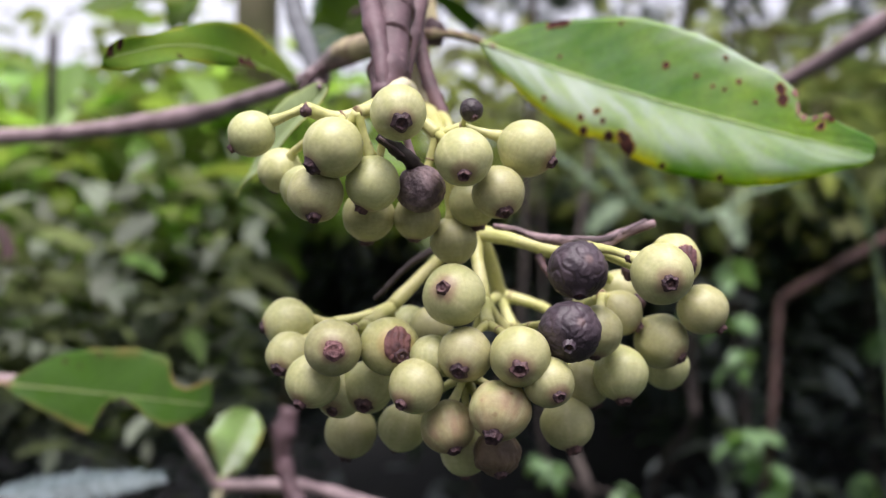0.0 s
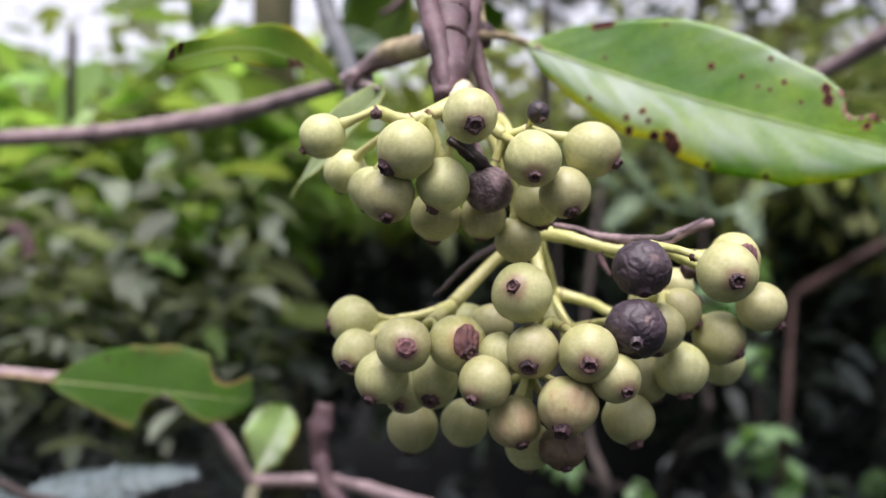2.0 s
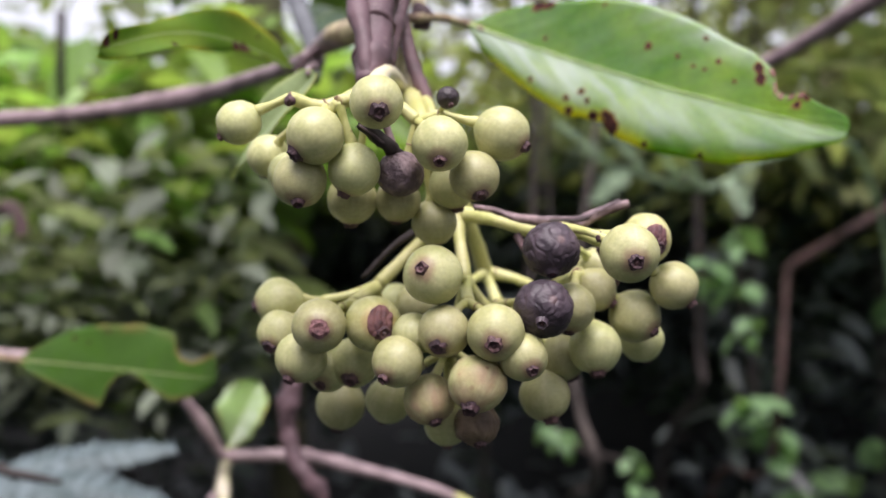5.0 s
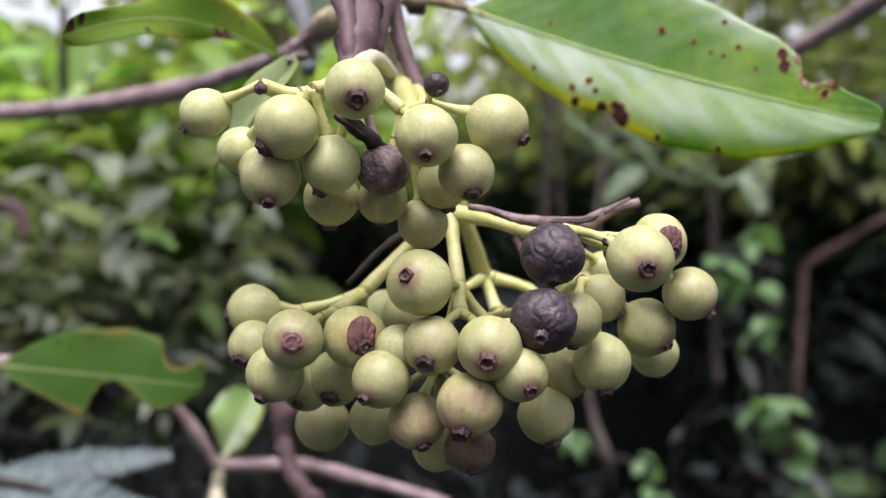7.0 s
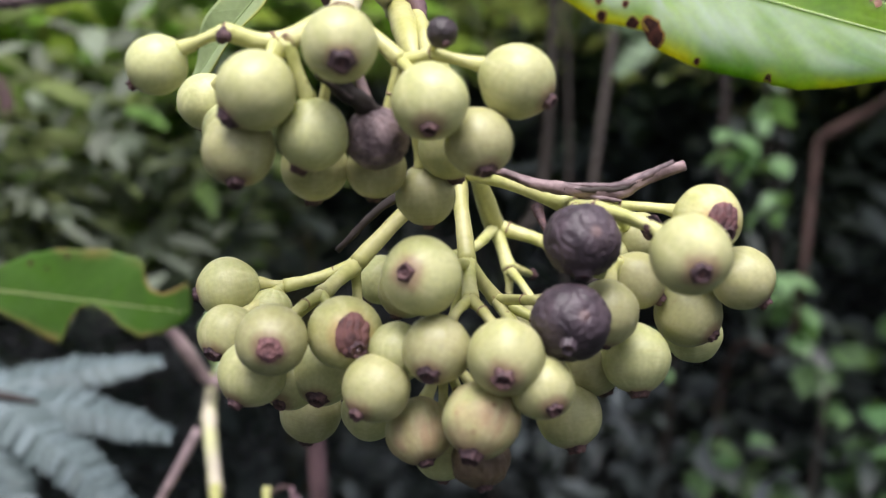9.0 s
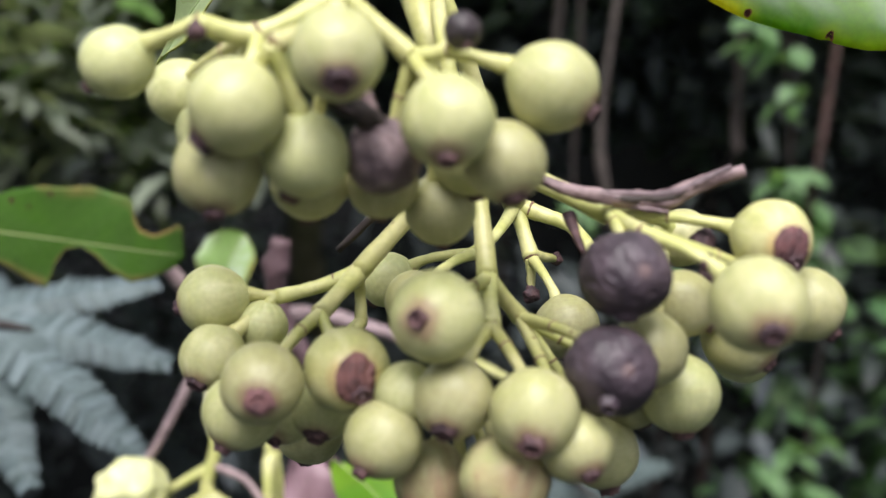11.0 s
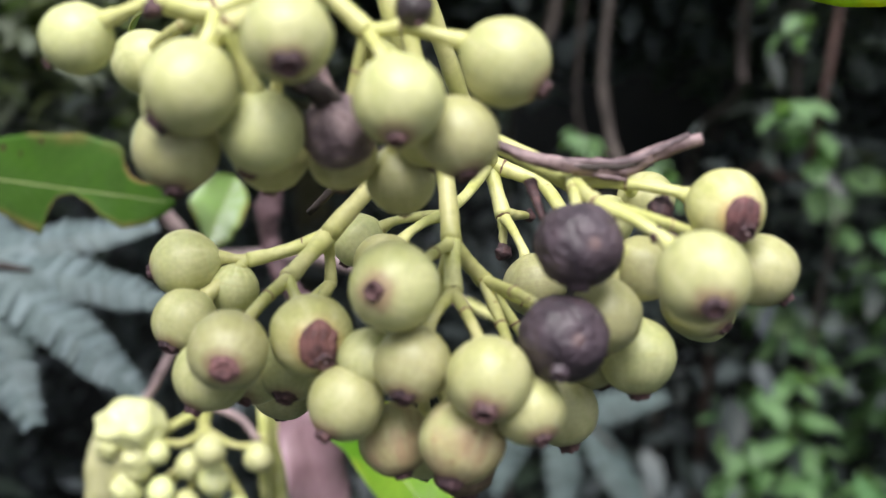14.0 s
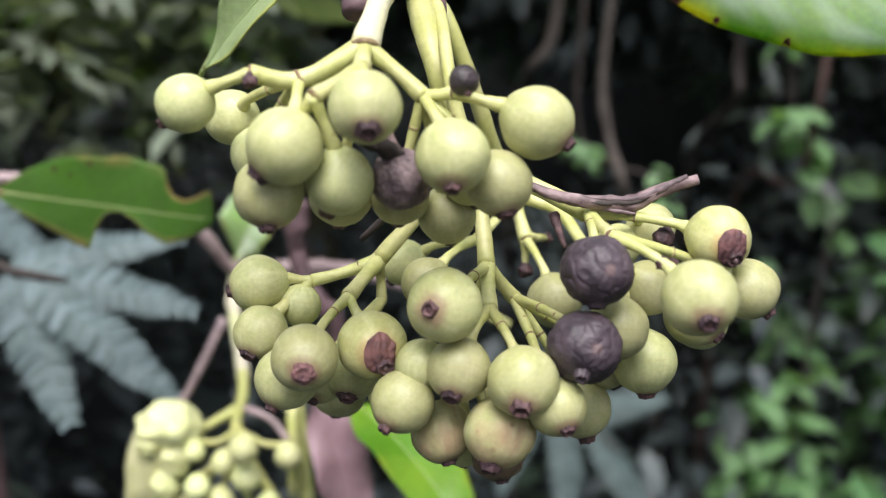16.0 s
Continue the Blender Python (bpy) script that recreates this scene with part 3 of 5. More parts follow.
    bend = c + stem * (r * 1.45)
    mid = bend * 0.55 + node * 0.45 + Vector((0, 0, 0.0003))
    w = 0.00078 if sort != "small" else 0.0005
    tone = DRY if sort == "wrinkled" else STALK
    length = (node - foot).length
    pts = [node, mid, bend, foot] if length > r * 1.9 else [node, (node + foot) * 0.5, foot]
    radii = [w * 1.05, w, w * 1.0, w * 1.2] if len(pts) == 4 else [w, w, w * 1.2]
    ringd = (bend - mid).normalized()
    stalk(parent, pts, radii, [(mid, ringd, w)] if length > r * 2.4 and sort != "wrinkled" else (), tone)
    return ob


# main stalks of the upper umbel
J = V(-0.0042, 0.2215, 1.3400)
stalk(upper, [J, V(-0.0056, 0.2130, 1.3416), V(-0.0070, 0.1990, 1.3420), V(-0.0079, 0.1865, 1.3397), N0], [0.0018, 0.0018, 0.0018, 0.0018, 0.0017], [(N0, (0.05, -0.6, -0.8), 0.0019)], PALE)
stalk(upper, [N0, NA, NL], [0.0014, 0.0013, 0.0010], [(NA, NA - N0, 0.0013), (NL, NL - NA, 0.00105)])
stalk(upper, [N0, NM], [0.0012, 0.0011])
stalk(upper, [NM, NM2], [0.001, 0.00095], [(NM2, NM2 - NM, 0.00095)])
stalk(upper, [N0, (N0 + NR) * 0.5 + V(0, 0, 0.0004), NR], [0.0013, 0.0011, 0.00105], [(NR, NR - N0, 0.00108)])
stalk(upper, [NR, (NR + NB) * 0.5, NB], [0.0009, 0.00085, 0.0008], [(NB, NB - NR, 0.00085)])
# main stalks of the lower umbel
stalk(lower, [V(-0.0062, 0.2180, 1.3520), V(-0.0050, 0.2190, 1.3460), J], [0.0019, 0.0019, 0.0021], (), PALE)
stalk(lower, [J, V(-0.0032, 0.2075, 1.3385), V(-0.0008, 0.1980, 1.3322), V(0.0018, 0.1960, 1.3237), H], [0.0020, 0.0023, 0.0022, 0.0019, 0.0015])
stalk(lower, [J + V(0.0008, -0.001, 0.0002), V(0.0002, 0.2045, 1.3374), V(0.0020, 0.1910, 1.3297), V(0.0039, 0.1880, 1.3209)], [0.0011, 0.0011, 0.0011, 0.001])
stalk(lower, [J + V(0.0014, 0.001, -0.0006), V(0.0009, 0.2130, 1.3361), V(0.0055, 0.2130, 1.3235), V(0.0092, 0.2175, 1.3116), K], [0.0012, 0.0013, 0.0015, 0.0016, 0.0017], [(K, (0.2, 0.6, -0.7), 0.00165)])
stalk(lower, [H, (H + n2) * 0.5 + V(0, 0.001, 0.0008), n2], [0.0015, 0.0013, 0.0012], [(n2, n2 - H, 0.00125)])
stalk(lower, [H, (H + n1) * 0.5, n1], [0.0014, 0.0013, 0.0012], [(n1, n1 - H, 0.00128)])
stalk(lower, [H, (H + R) * 0.5 + V(0, 0, 0.0005), R], [0.0015, 0.0014, 0.0013], [(R, R - H, 0.00125)])
stalk(lower, [n2, (n2 + L) * 0.5 + V(0, 0, -0.0003), L], [0.0011, 0.0010, 0.0009], [((n2 * 0.7 + L * 0.3), L - n2, 0.00085), (L, L - n2, 0.0008)])
stalk(lower, [n2, n3], [0.00125, 0.0011], [(n3, n3 - n2, 0.0009)])
stalk(lower, [n2, (n2 + D) * 0.5 + V(0, 0.001, 0), D], [0.0009, 0.0008, 0.0008], [(D, D - n2, 0.0008)])
stalk(lower, [n1, n4], [0.00125, 0.0011], [(n4, n4 - n1, 0.0009)])
stalk(lower, [n1, (n1 + n5) * 0.5 + V(0, 0.002, 0), n5], [0.0009, 0.0008, 0.0008])
stalk(lower, [K, V(0.0091, 0.2150, 1.2998), KL], [0.0011, 0.0009, 0.0008])
stalk(lower, [K, KM], [0.0013, 0.0012], [(KM, KM - K, 0.0012)])
stalk(lower, [n1, n6], [0.00115, 0.00105], [(n6, n6 - n1, 0.0009)])
stalk(lower, [K, V(0.0175, 0.2255, 1.3005), V(0.0216, 0.2232, 1.2991), V(0.0250, 0.2080, 1.2970), Q], [0.0014, 0.0013, 0.0012, 0.0011, 0.0010], [(V(0.0150, 0.2268, 1.3013), (1, -0.3, -0.3), 0.0013), (Q, Q - V(0.0216, 0.2232, 1.2991), 0.00105)])
stalk(lower, [R, R2], [0.00095, 0.00085], [(R2, R2 - R, 0.0009)])
berry(upper, (-0.0326, 0.1721, 1.3286), 0.0040, (-0.79, -0.07, -0.61), NL)
berry(upper, (-0.0299, 0.1859, 1.3242), 0.0041, None, NA)
berry(upper, (-0.0176, 0.1619, 1.3248), 0.0049, (-0.66, -0.28, -0.69), NA)
berry(upper, (-0.0209, 0.1663, 1.3177), 0.0047, (0.01, -0.52, -0.85), NM2)
berry(upper, (-0.0248, 0.1792, 1.3201), 0.0040, None, NA)
berry(upper, (-0.0115, 0.1661, 1.3194), 0.0045, (-0.41, -0.03, -0.91), NM2)
berry(upper, (-0.0071, 0.1598, 1.3300), 0.0045, (0.16, -0.84, -0.51), NM)
berry(upper, (0.0033, 0.1628, 1.3233), 0.0047, (0.00, -0.71, -0.71), NR)
berry(upper, (0.0142, 0.1707, 1.3259), 0.0049, (0.79, -0.33, -0.51), NB)
berry(upper, (0.0092, 0.1686, 1.3183), 0.0044, (0.21, -0.51, -0.84), NR)
berry(upper, (0.0053, 0.1770, 1.3174), 0.0043, None, NR)
berry(upper, (-0.0037, 0.1688, 1.3188), 0.0041, None, NM, "wrinkled")
berry(upper, (0.0047, 0.1678, 1.3319), 0.0020, None, NB, "small")
berry(upper, (-0.0129, 0.1760, 1.3151), 0.0046, None, NM)
berry(upper, (-0.0045, 0.1755, 1.3148), 0.0041, None, NR)
berry(upper, (0.0019, 0.1796, 1.3109), 0.0042, None, NR)
berry(lower, (-0.0291, 0.1915, 1.2962), 0.0047, (-0.97, -0.17, -0.20), L)
berry(lower, (-0.0277, 0.1847, 1.2905), 0.0043, (-0.35, -0.74, -0.58), L)
berry(lower, (-0.0224, 0.1767, 1.2865), 0.0048, (-0.41, -0.48, -0.78), n3)
berry(lower, (-0.0183, 0.1705, 1.2925), 0.0048, (0.12, -0.99, -0.07), n3, "mark")
berry(lower, (-0.0092, 0.1752, 1.2925), 0.0051, (0.35, -0.93, 0.11), n3, "scar")
berry(lower, (-0.0135, 0.1830, 1.2849), 0.0047, (-0.10, -0.75, -0.66), D)
berry(lower, (-0.0186, 0.1840, 1.2836), 0.0044, (-0.21, -0.75, -0.63), D)
berry(lower, (-0.0045, 0.1697, 1.2861), 0.0046, (-0.49, -0.67, -0.56), n5)
berry(lower, (0.0036, 0.1691, 1.2914), 0.0046, (-0.22, -0.79, -0.58), n4)
berry(lower, (0.0125, 0.1653, 1.2913), 0.0050, (-0.09, -0.93, -0.36), n4)
berry(lower, (0.0018, 0.1686, 1.3012), 0.0052, (-0.35, -0.91, 0.22), n1)
berry(lower, (0.0172, 0.1666, 1.2870), 0.0042, (0.33, -0.81, -0.49), n6)
berry(lower, (0.0222, 0.1835, 1.2784), 0.0048, (0.19, -0.29, -0.94), n6)
berry(lower, (0.0226, 0.1707, 1.3054), 0.0050, None, R, "dark")
berry(lower, (0.0209, 0.1681, 1.2952), 0.0051, (-0.14, -0.87, -0.47), n6, "dark")
berry(lower, (0.0349, 0.1624, 1.3045), 0.0050, (0.06, -0.95, -0.31), R2)
berry(lower, (0.0407, 0.1793, 1.3074), 0.0047, (0.25, -0.97, -0.02), R, "scar")
berry(lower, (0.0463, 0.1819, 1.2987), 0.0045, (0.64, -0.19, -0.74), R2)
berry(lower, (0.0398, 0.1866, 1.2929), 0.0050, (0.64, -0.50, -0.58), Q)
berry(lower, (0.0427, 0.1960, 1.2877), 0.0044, None, Q)
berry(lower, (0.0314, 0.1810, 1.2874), 0.0049, (0.06, -0.33, -0.94), Q)
berry(lower, (0.0264, 0.1755, 1.2950), 0.0045, None, Q)
berry(lower, (0.0318, 0.1840, 1.2981), 0.0042, (0.78, -0.16, -0.61), Q)
berry(lower, (0.0260, 0.1860, 1.2852), 0.0044, None, n6)
berry(lower, (-0.0177, 0.1970, 1.2752), 0.0050, None, D)
berry(lower, (-0.0076, 0.1920, 1.2767), 0.0046, None, n5)
berry(lower, (0.0008, 0.1743, 1.2789), 0.0046, (0.24, -0.53, -0.81), n5, "blush")
berry(lower, (0.0093, 0.1677, 1.2824), 0.0051, (-0.25, -0.58, -0.77), n5, "blush")
berry(lower, (0.0093, 0.1760, 1.2742), 0.0041, (0.13, -0.48, -0.87), n5, "brown")
berry(lower, (0.0039, 0.1820, 1.2737), 0.0044, None, n5)
berry(lower, (-0.0019, 0.1719, 1.2909), 0.0037, None, n5)
berry(lower, (0.0196, 0.2075, 1.2873), 0.0049, None, KM)
berry(lower, (-0.0069, 0.2050, 1.2953), 0.0041, None, KL)
berry(lower, (-0.0022, 0.1950, 1.2950), 0.0043, None, KL)
berry(lower, (-0.0227, 0.1915, 1.2925), 0.0035, None, L)
berry(lower, (0.0348, 0.2018, 1.3024), 0.0041, None, R)
berry(lower, (0.0292, 0.2000, 1.2997), 0.0038, None, R)


def bud(parent, at, size, seed):
    part("withered_bud", orb(at, size, (0.2, -0.5, -0.8), (0, 0.3, 1), 0.3, 0.25, 0.25, seed, 16, 22), CALYX, parent, "small withered brown bud")


bud(upper, V(-0.0230, 0.1690, 1.3319), 0.0010, 201)
bud(upper, V(-0.0112, 0.1760, 1.3322), 0.0008, 202)
bud(lower, V(0.0340, 0.1850, 1.3055), 0.0016, 205)
bud(lower, V(0.0309, 0.1680, 1.3073), 0.0009, 206)

bud(lower, V(0.0149, 0.2197, 1.2888), 0.0014, 207)
bud(lower, V(0.0194, 0.2274, 1.2927), 0.0010, 208)
bud(lower, V(0.0360, 0.1900, 1.2998), 0.0015, 209)
part("stub", tube([V(0.0178, 0.1885, 1.3085), V(0.0183, 0.187, 1.3069), V(0.0193, 0.184, 1.3045)], [0.0009, 0.0007, 0.0003], 10, 6, 0.35, 210), CALYX, lower, "short broken dead stub")
part("stub", tube([KM + V(0.0002, 0, 0.0005), V(0.0173, 0.2240, 1.2939), V(0.0191, 0.2271, 1.2929)], [0.0010, 0.0008, 0.0006], 10, 6, 0.35, 211), STALK, lower)
part("stub", tube([KM + V(-0.0002, 0, 0), V(0.0149, 0.2206, 1.2922), V(0.0149, 0.2200, 1.2896)], [0.0010, 0.0008, 0.0006], 10, 6, 0.35, 212), STALK, lower)

# dry dead twigs in the lower umbel
dead = part("dead_twig", tube([V(0.0095, 0.19, 1.3142), V(0.0126, 0.1885, 1.3136), V(0.0177, 0.187, 1.3119), V(0.0220, 0.186, 1.3112), V(0.0260, 0.186, 1.3108), V(0.0296, 0.186, 1.3109), V(0.0330, 0.186, 1.3126), V(0.0388, 0.186, 1.3145)],
                              [0.0005, 0.0006, 0.0008, 0.0010, 0.0012, 0.0012, 0.0010, 0.0008], 16, 5, 0.4, 5), DRY, lower, "grey-purple dead twig with split bark")
part("bark_strip", tube([V(0.0205, 0.1858, 1.3120), V(0.0260, 0.1854, 1.3117), V(0.0300, 0.1854, 1.3117), V(0.0335, 0.1856, 1.3132), V(0.0372, 0.1858, 1.3149)], [0.0002, 0.0004, 0.0006, 0.0006, 0.0005], 10, 9, 0.35, 15), DRY, dead)
part("bark_split", tube([V(0.0215, 0.1853, 1.3113), V(0.0255, 0.1851, 1.3111), V(0.0300, 0.1851, 1.3114), V(0.0340, 0.1854, 1.3133)], [0.00015, 0.0005, 0.00035, 0.00015], 8, 6, 0.8, 3), DARKBARK, dead)
part("bark_strip", tube([V(0.0245, 0.1855, 1.3103), V(0.0275, 0.185, 1.3098), V(0.0297, 0.1848, 1.3095)], [0.0003, 0.0004, 0.00015], 8, 6, 0.5, 18), DRY, dead)
part("dead_twig", tube([H + V(-0.002, 0, -0.001), V(-0.005, 0.199, 1.3085), V(-0.0135, 0.2014, 1.3006)], [0.0006, 0.0007, 0.00045], 12, 8, 0.7, 8), DARKBARK, lower, "thin dark dead twig")
snag = part("dead_twig", tube([V(-0.0030, 0.1690, 1.3218), V(-0.0050, 0.1672, 1.3230), V(-0.0077, 0.1655, 1.3250), V(-0.0106, 0.1655, 1.3272)], [0.0008, 0.0011, 0.0010, 0.0007], 14, 6, 0.7, 9), DARKBARK, upper, "dark broken dead twig")
# Pale strip that stands for the highlight along the dark snag.
part("bark_split", tube([V(-0.0052, 0.1662, 1.3230), V(-0.0078, 0.1646, 1.3249), V(-0.0104, 0.1648, 1.3269)], [0.0002, 0.0003, 0.0002], 8, 6, 0.5, 19), DRY, snag)

# ---- branches and leaves of the shrub ----
shrub = thing("shrub_branch", (-0.0105, 0.205, 1.358), "purple-brown woody branch of the fruiting shrub with spotted leaves", "branch")
main = part("stem", tube([V(-0.0115, 0.1895, 1.3384), V(-0.0104, 0.1960, 1.3464), V(-0.0105, 0.2070, 1.3609), V(-0.0106, 0.2190, 1.3771), V(-0.008, 0.25, 1.42), V(0.0, 0.33, 1.56)], [0.0020, 0.0036, 0.0039, 0.0040, 0.0042, 0.0045], 18, 8, 0.12, 2, (0.15, 0.4)), BARK, shrub)
part("side_stem", tube([V(-0.0078, 0.2035, 1.3447), V(-0.0072, 0.2060, 1.3522), V(-0.0058, 0.2120, 1.3622), V(-0.0039, 0.2280, 1.3828), V(0.012, 0.27, 1.52)], [0.0014, 0.0020, 0.0024, 0.0026, 0.003], 14, 7, 0.16, 4, (0.3,)), BARK, shrub)
part("side_stem", tube([V(-0.0111, 0.1895, 1.3391), V(-0.0120, 0.1925, 1.3473), V(-0.0145, 0.2000, 1.3590), V(-0.0179, 0.2150, 1.3783), V(-0.022, 0.27, 1.46)], [0.0012, 0.0018, 0.0020, 0.0021, 0.0022], 14, 7, 0.16, 14, (0.4,)), BARK, shrub)
part("side_stem", tube([V(-0.0065, 0.217, 1.364), V(-0.0044, 0.2125, 1.3515), V(-0.0022, 0.2105, 1.3440), V(-0.0004, 0.2092, 1.3395), V(0.0006, 0.2085, 1.3365)], [0.0015, 0.0016, 0.0016, 0.0014, 0.0006], 10, 7, 0.3, 7), BARK, shrub)
part("side_branch", tube([V(-0.62, 0.47, 1.385), V(-0.33, 0.42, 1.366), V(-0.217, 0.40, 1.364), V(-0.15, 0.39, 1.365), V(-0.098, 0.381, 1.3698), V(-0.065, 0.34, 1.3685), V(-0.0415, 0.30, 1.3660), V(-0.0286, 0.275, 1.3670), V(-0.0154, 0.240, 1.3620), V(-0.011, 0.21, 1.36)],
                         [0.0042, 0.0036, 0.0033, 0.0031, 0.0033, 0.0027, 0.0023, 0.0028, 0.0025, 0.0022], 16, 8, 0.12, 6, (0.44, 0.8)), TWIG, shrub)

for f, r in ((0.25, 0.0038), (0.62, 0.0041), (0.9, 0.0042)):
    at = V(-0.0115, 0.1895, 1.3384).lerp(V(-0.0105, 0.2070, 1.3609), f) + V(0.0005, 0, 0)
    part("bark_ring", lathe(at, (0.06, 0.62, 0.78), [(r * 0.9, -r * 0.14), (r * 1.03, -r * 0.06), (r * 1.05, 0), (r * 1.02, r * 0.06), (r * 0.9, r * 0.14)], 20, 0.14, 60 + int(f * 10)), BARK, shrub)
part("joint", orb(V(-0.0022, 0.2420, 1.3647), 0.0030, (1, 0, 0), (-0.3, 0, 1), 0.25, 0.3, 0.1, 73, 20, 28), BARK, shrub, "dark knobbly joint where the leaf stalk begins")
part("side_stem", tube([V(-0.0024, 0.2420, 1.3650), V(-0.0036, 0.2480, 1.3726), V(-0.0046, 0.2560, 1.3838), V(-0.003, 0.29, 1.45)], [0.0021, 0.0019, 0.0019, 0.002], 12, 7, 0.15, 74, (0.4,)), TAN, shrub)
for at, d, r in ((V(-0.0985, 0.3812, 1.3697), (0.9, -0.15, 0.1), 0.0034), (V(-0.1475, 0.3896, 1.3650), (0.98, -0.15, 0.0), 0.0033)):
    part("joint_ring", lathe(at, d, [(r * 0.9, -r * 0.4), (r * 1.08, -r * 0.22), (r * 1.16, 0), (r * 1.08, r * 0.2), (r * 0.9, r * 0.4)], 18, 0.15, 44), DRY, shrub)


def leaf(parent, base, tip, face, width, material, name="leaf", label="", fold=0.25, arch=0.05, bites=(), wave=0.02, blunt=1.0, twist=0.0, petiole=None, rib=True, spots=(), seed=0, cut=1.0, bow=0.0, edges=None, nu=110, nv=9, curl=None, ripple=0.0):
    """A leaf from base to tip; face: the way its upper side looks. bites: (u, side, depth, length) cut from the margin;
    spots: (u, v, size) brown blemishes with a pale halo."""
    base, tip = Vector(base), Vector(tip)
    along = tip - base
    ln = along.length
    x = along.normalized()
    z = (Vector(face) - x * Vector(face).dot(x)).normalized()
    y = z.cross(x)

    def half(u, side):
        if edges:
            rows = edges[0] if side > 0 else edges[1]
            w = float(np.interp(u, [q[0] for q in rows], [q[1] for q in rows])) * 0.00107
            return max(w * (1 + 0.012 * math.sin(u * 31 + seed)), 0.00012)
        w = math.sin(math.pi * min(1, max(0, u)) ** (blunt - 0.18)) ** (0.8 / blunt) * width * 0.5
        w *= 1 + 0.03 * math.sin(u * 23 + side * 2 + seed)
        for bu, bs, depth, size in bites:
            if bs == side:
                w *= 1 - depth * max(0.0, 1 - abs((u - bu) / size) ** 4)
        return max(w, 0.00015)

    def spot_at(u, v, lift=0.0):
        side = 1 if v >= 0 else -1
        w = half(u, side) * abs(v)
        rise = fold * w + arch * ln * math.sin(math.pi * u) + wave * ln * abs(v) ** 2 * math.sin(u * 11 + seed + side)
        if curl and side < 0:
            rise = w * (curl[0] - curl[1] * abs(v) ** 3) + arch * ln * math.sin(math.pi * u)
        rise += ripple * math.sin(2 * math.pi * (u - 0.2 * abs(v)) / 0.085) * min(1.0, 3 * abs(v)) * (1 - v * v * 0.6)
        ang = twist * (u - 0.5)
        a, b = side * w, rise
        return base + x * (u * ln) + y * (bow * ln * math.sin(math.pi * u) + a * math.cos(ang) - b * math.sin(ang)) + z * (a * math.sin(ang) + b * math.cos(ang) + lift)

    verts, faces, uv = [], [], []
    for i in range(nu + 1):
        u = i / nu * cut
        for j in range(-nv, nv + 1):
            verts.append(spot_at(u, j / nv))
            uv.append((u, j / nv))
    row = 2 * nv + 1
    for i in range(nu):
        for j in range(row - 1):
            faces.append((i * row + j, i * row + j + 1, (i + 1) * row + j + 1, (i + 1) * row + j))
    count = len(verts)
    thick = 0.00022
    verts += [v - z * thick for v in verts]
    uv += uv
    faces += [tuple(q + count for q in f[::-1]) for f in faces]
    rim = [i * row for i in range(nu + 1)] + [nu * row + j for j in range(1, row)] + [i * row + row - 1 for i in range(nu - 1, -1, -1)] + list(range(row - 2, 0, -1))
    for i, q in enumerate(rim):
        t = rim[(i + 1) % len(rim)]
        faces.append((q, t, t + count, q + count))
    ob = part(name, (verts, faces, uv), material, parent, label)
    if rib:
        part("midrib", tube([spot_at(u, 0, 0.0001) for u in (0, 0.15, 0.3, 0.5, 0.7, 0.85, 0.97)], [width * k for k in (0.014, 0.009, 0.007, 0.006, 0.005, 0.004, 0.002)], 8, 4), MIDRIB, ob)
    if petiole is not None:
        part("petiole", tube([petiole, (Vector(petiole) + base) * 0.5 + Vector((0, 0, 0.0008)), base, spot_at(0.05, 0)], [width * 0.036, width * 0.034, width * 0.03, width * 0.02], 10, 6), TAN if material is LEAF else NODE if material is LEAF2 else MIDRIB if material is YOUNG else BARK, ob)
    for u, v, size, *dead in spots:
        for scale, up, m, nm in ((1.4 if size < 0.001 else 1.2, 0.00012, HALO, "blemish_halo"), (1.0, 0.00024, dead[0] if dead else BLEMISH, "blemish")):
            if m is HALO and (dead or material is not LEAF):
                continue
            fan = [spot_at(u, v, up)]
            for s in range(14):
                w = 2 * math.pi * s / 14
                k = size * scale * (1 + 0.35 * noise.noise(Vector((math.cos(w) * 1.5, math.sin(w) * 1.5, seed + u * 9 + v * 5))))
                side = 1 if v >= 0 else -1
                vv = v + k * math.sin(w) / max(half(u, side), 0.002)
                vv = max(-1.0, min(1.0, vv))
                fan.append(spot_at(u + k * math.cos(w) / ln, vv, up))
            part(nm, (fan, [(0, 1 + s, 1 + (s + 1) % 14) for s in range(14)]), m, ob)
    return ob


BIG_EDGES = ([(0.0, 0.0), (0.045, 3.6), (0.107, 7.3), (0.173, 9.9), (0.24, 12.4), (0.307, 14.2), (0.38, 15.5), (0.448, 16.0), (0.52, 15.5), (0.6, 14.2), (0.726, 11.4), (0.794, 8.4), (0.815, 4.7), (0.84, 4.1), (0.875, 5.8), (0.893, 4.8), (0.917, 4.0), (0.965, 3.3), (0.99, 2.7), (1.0, 1.2)],
             [(0.0, 0.0), (0.036, 3.2), (0.073, 5.7), (0.174, 9.9), (0.24, 12.3), (0.334, 14.2), (0.369, 13.4), (0.399, 13.2), (0.43, 13.0), (0.452, 15.2), (0.48, 15.8), (0.54, 16.2), (0.618, 16.0), (0.69, 15.4), (0.696, 14.6), (0.703, 15.2), (0.759, 14.2), (0.82, 12.0), (0.889, 8.6), (0.95, 4.6), (0.985, 2.9), (1.0, 1.4)])
BIG_EDGES = ([(u, w * 1.09) for u, w in BIG_EDGES[0]], [(u, w * 0.90) for u, w in BIG_EDGES[1]])
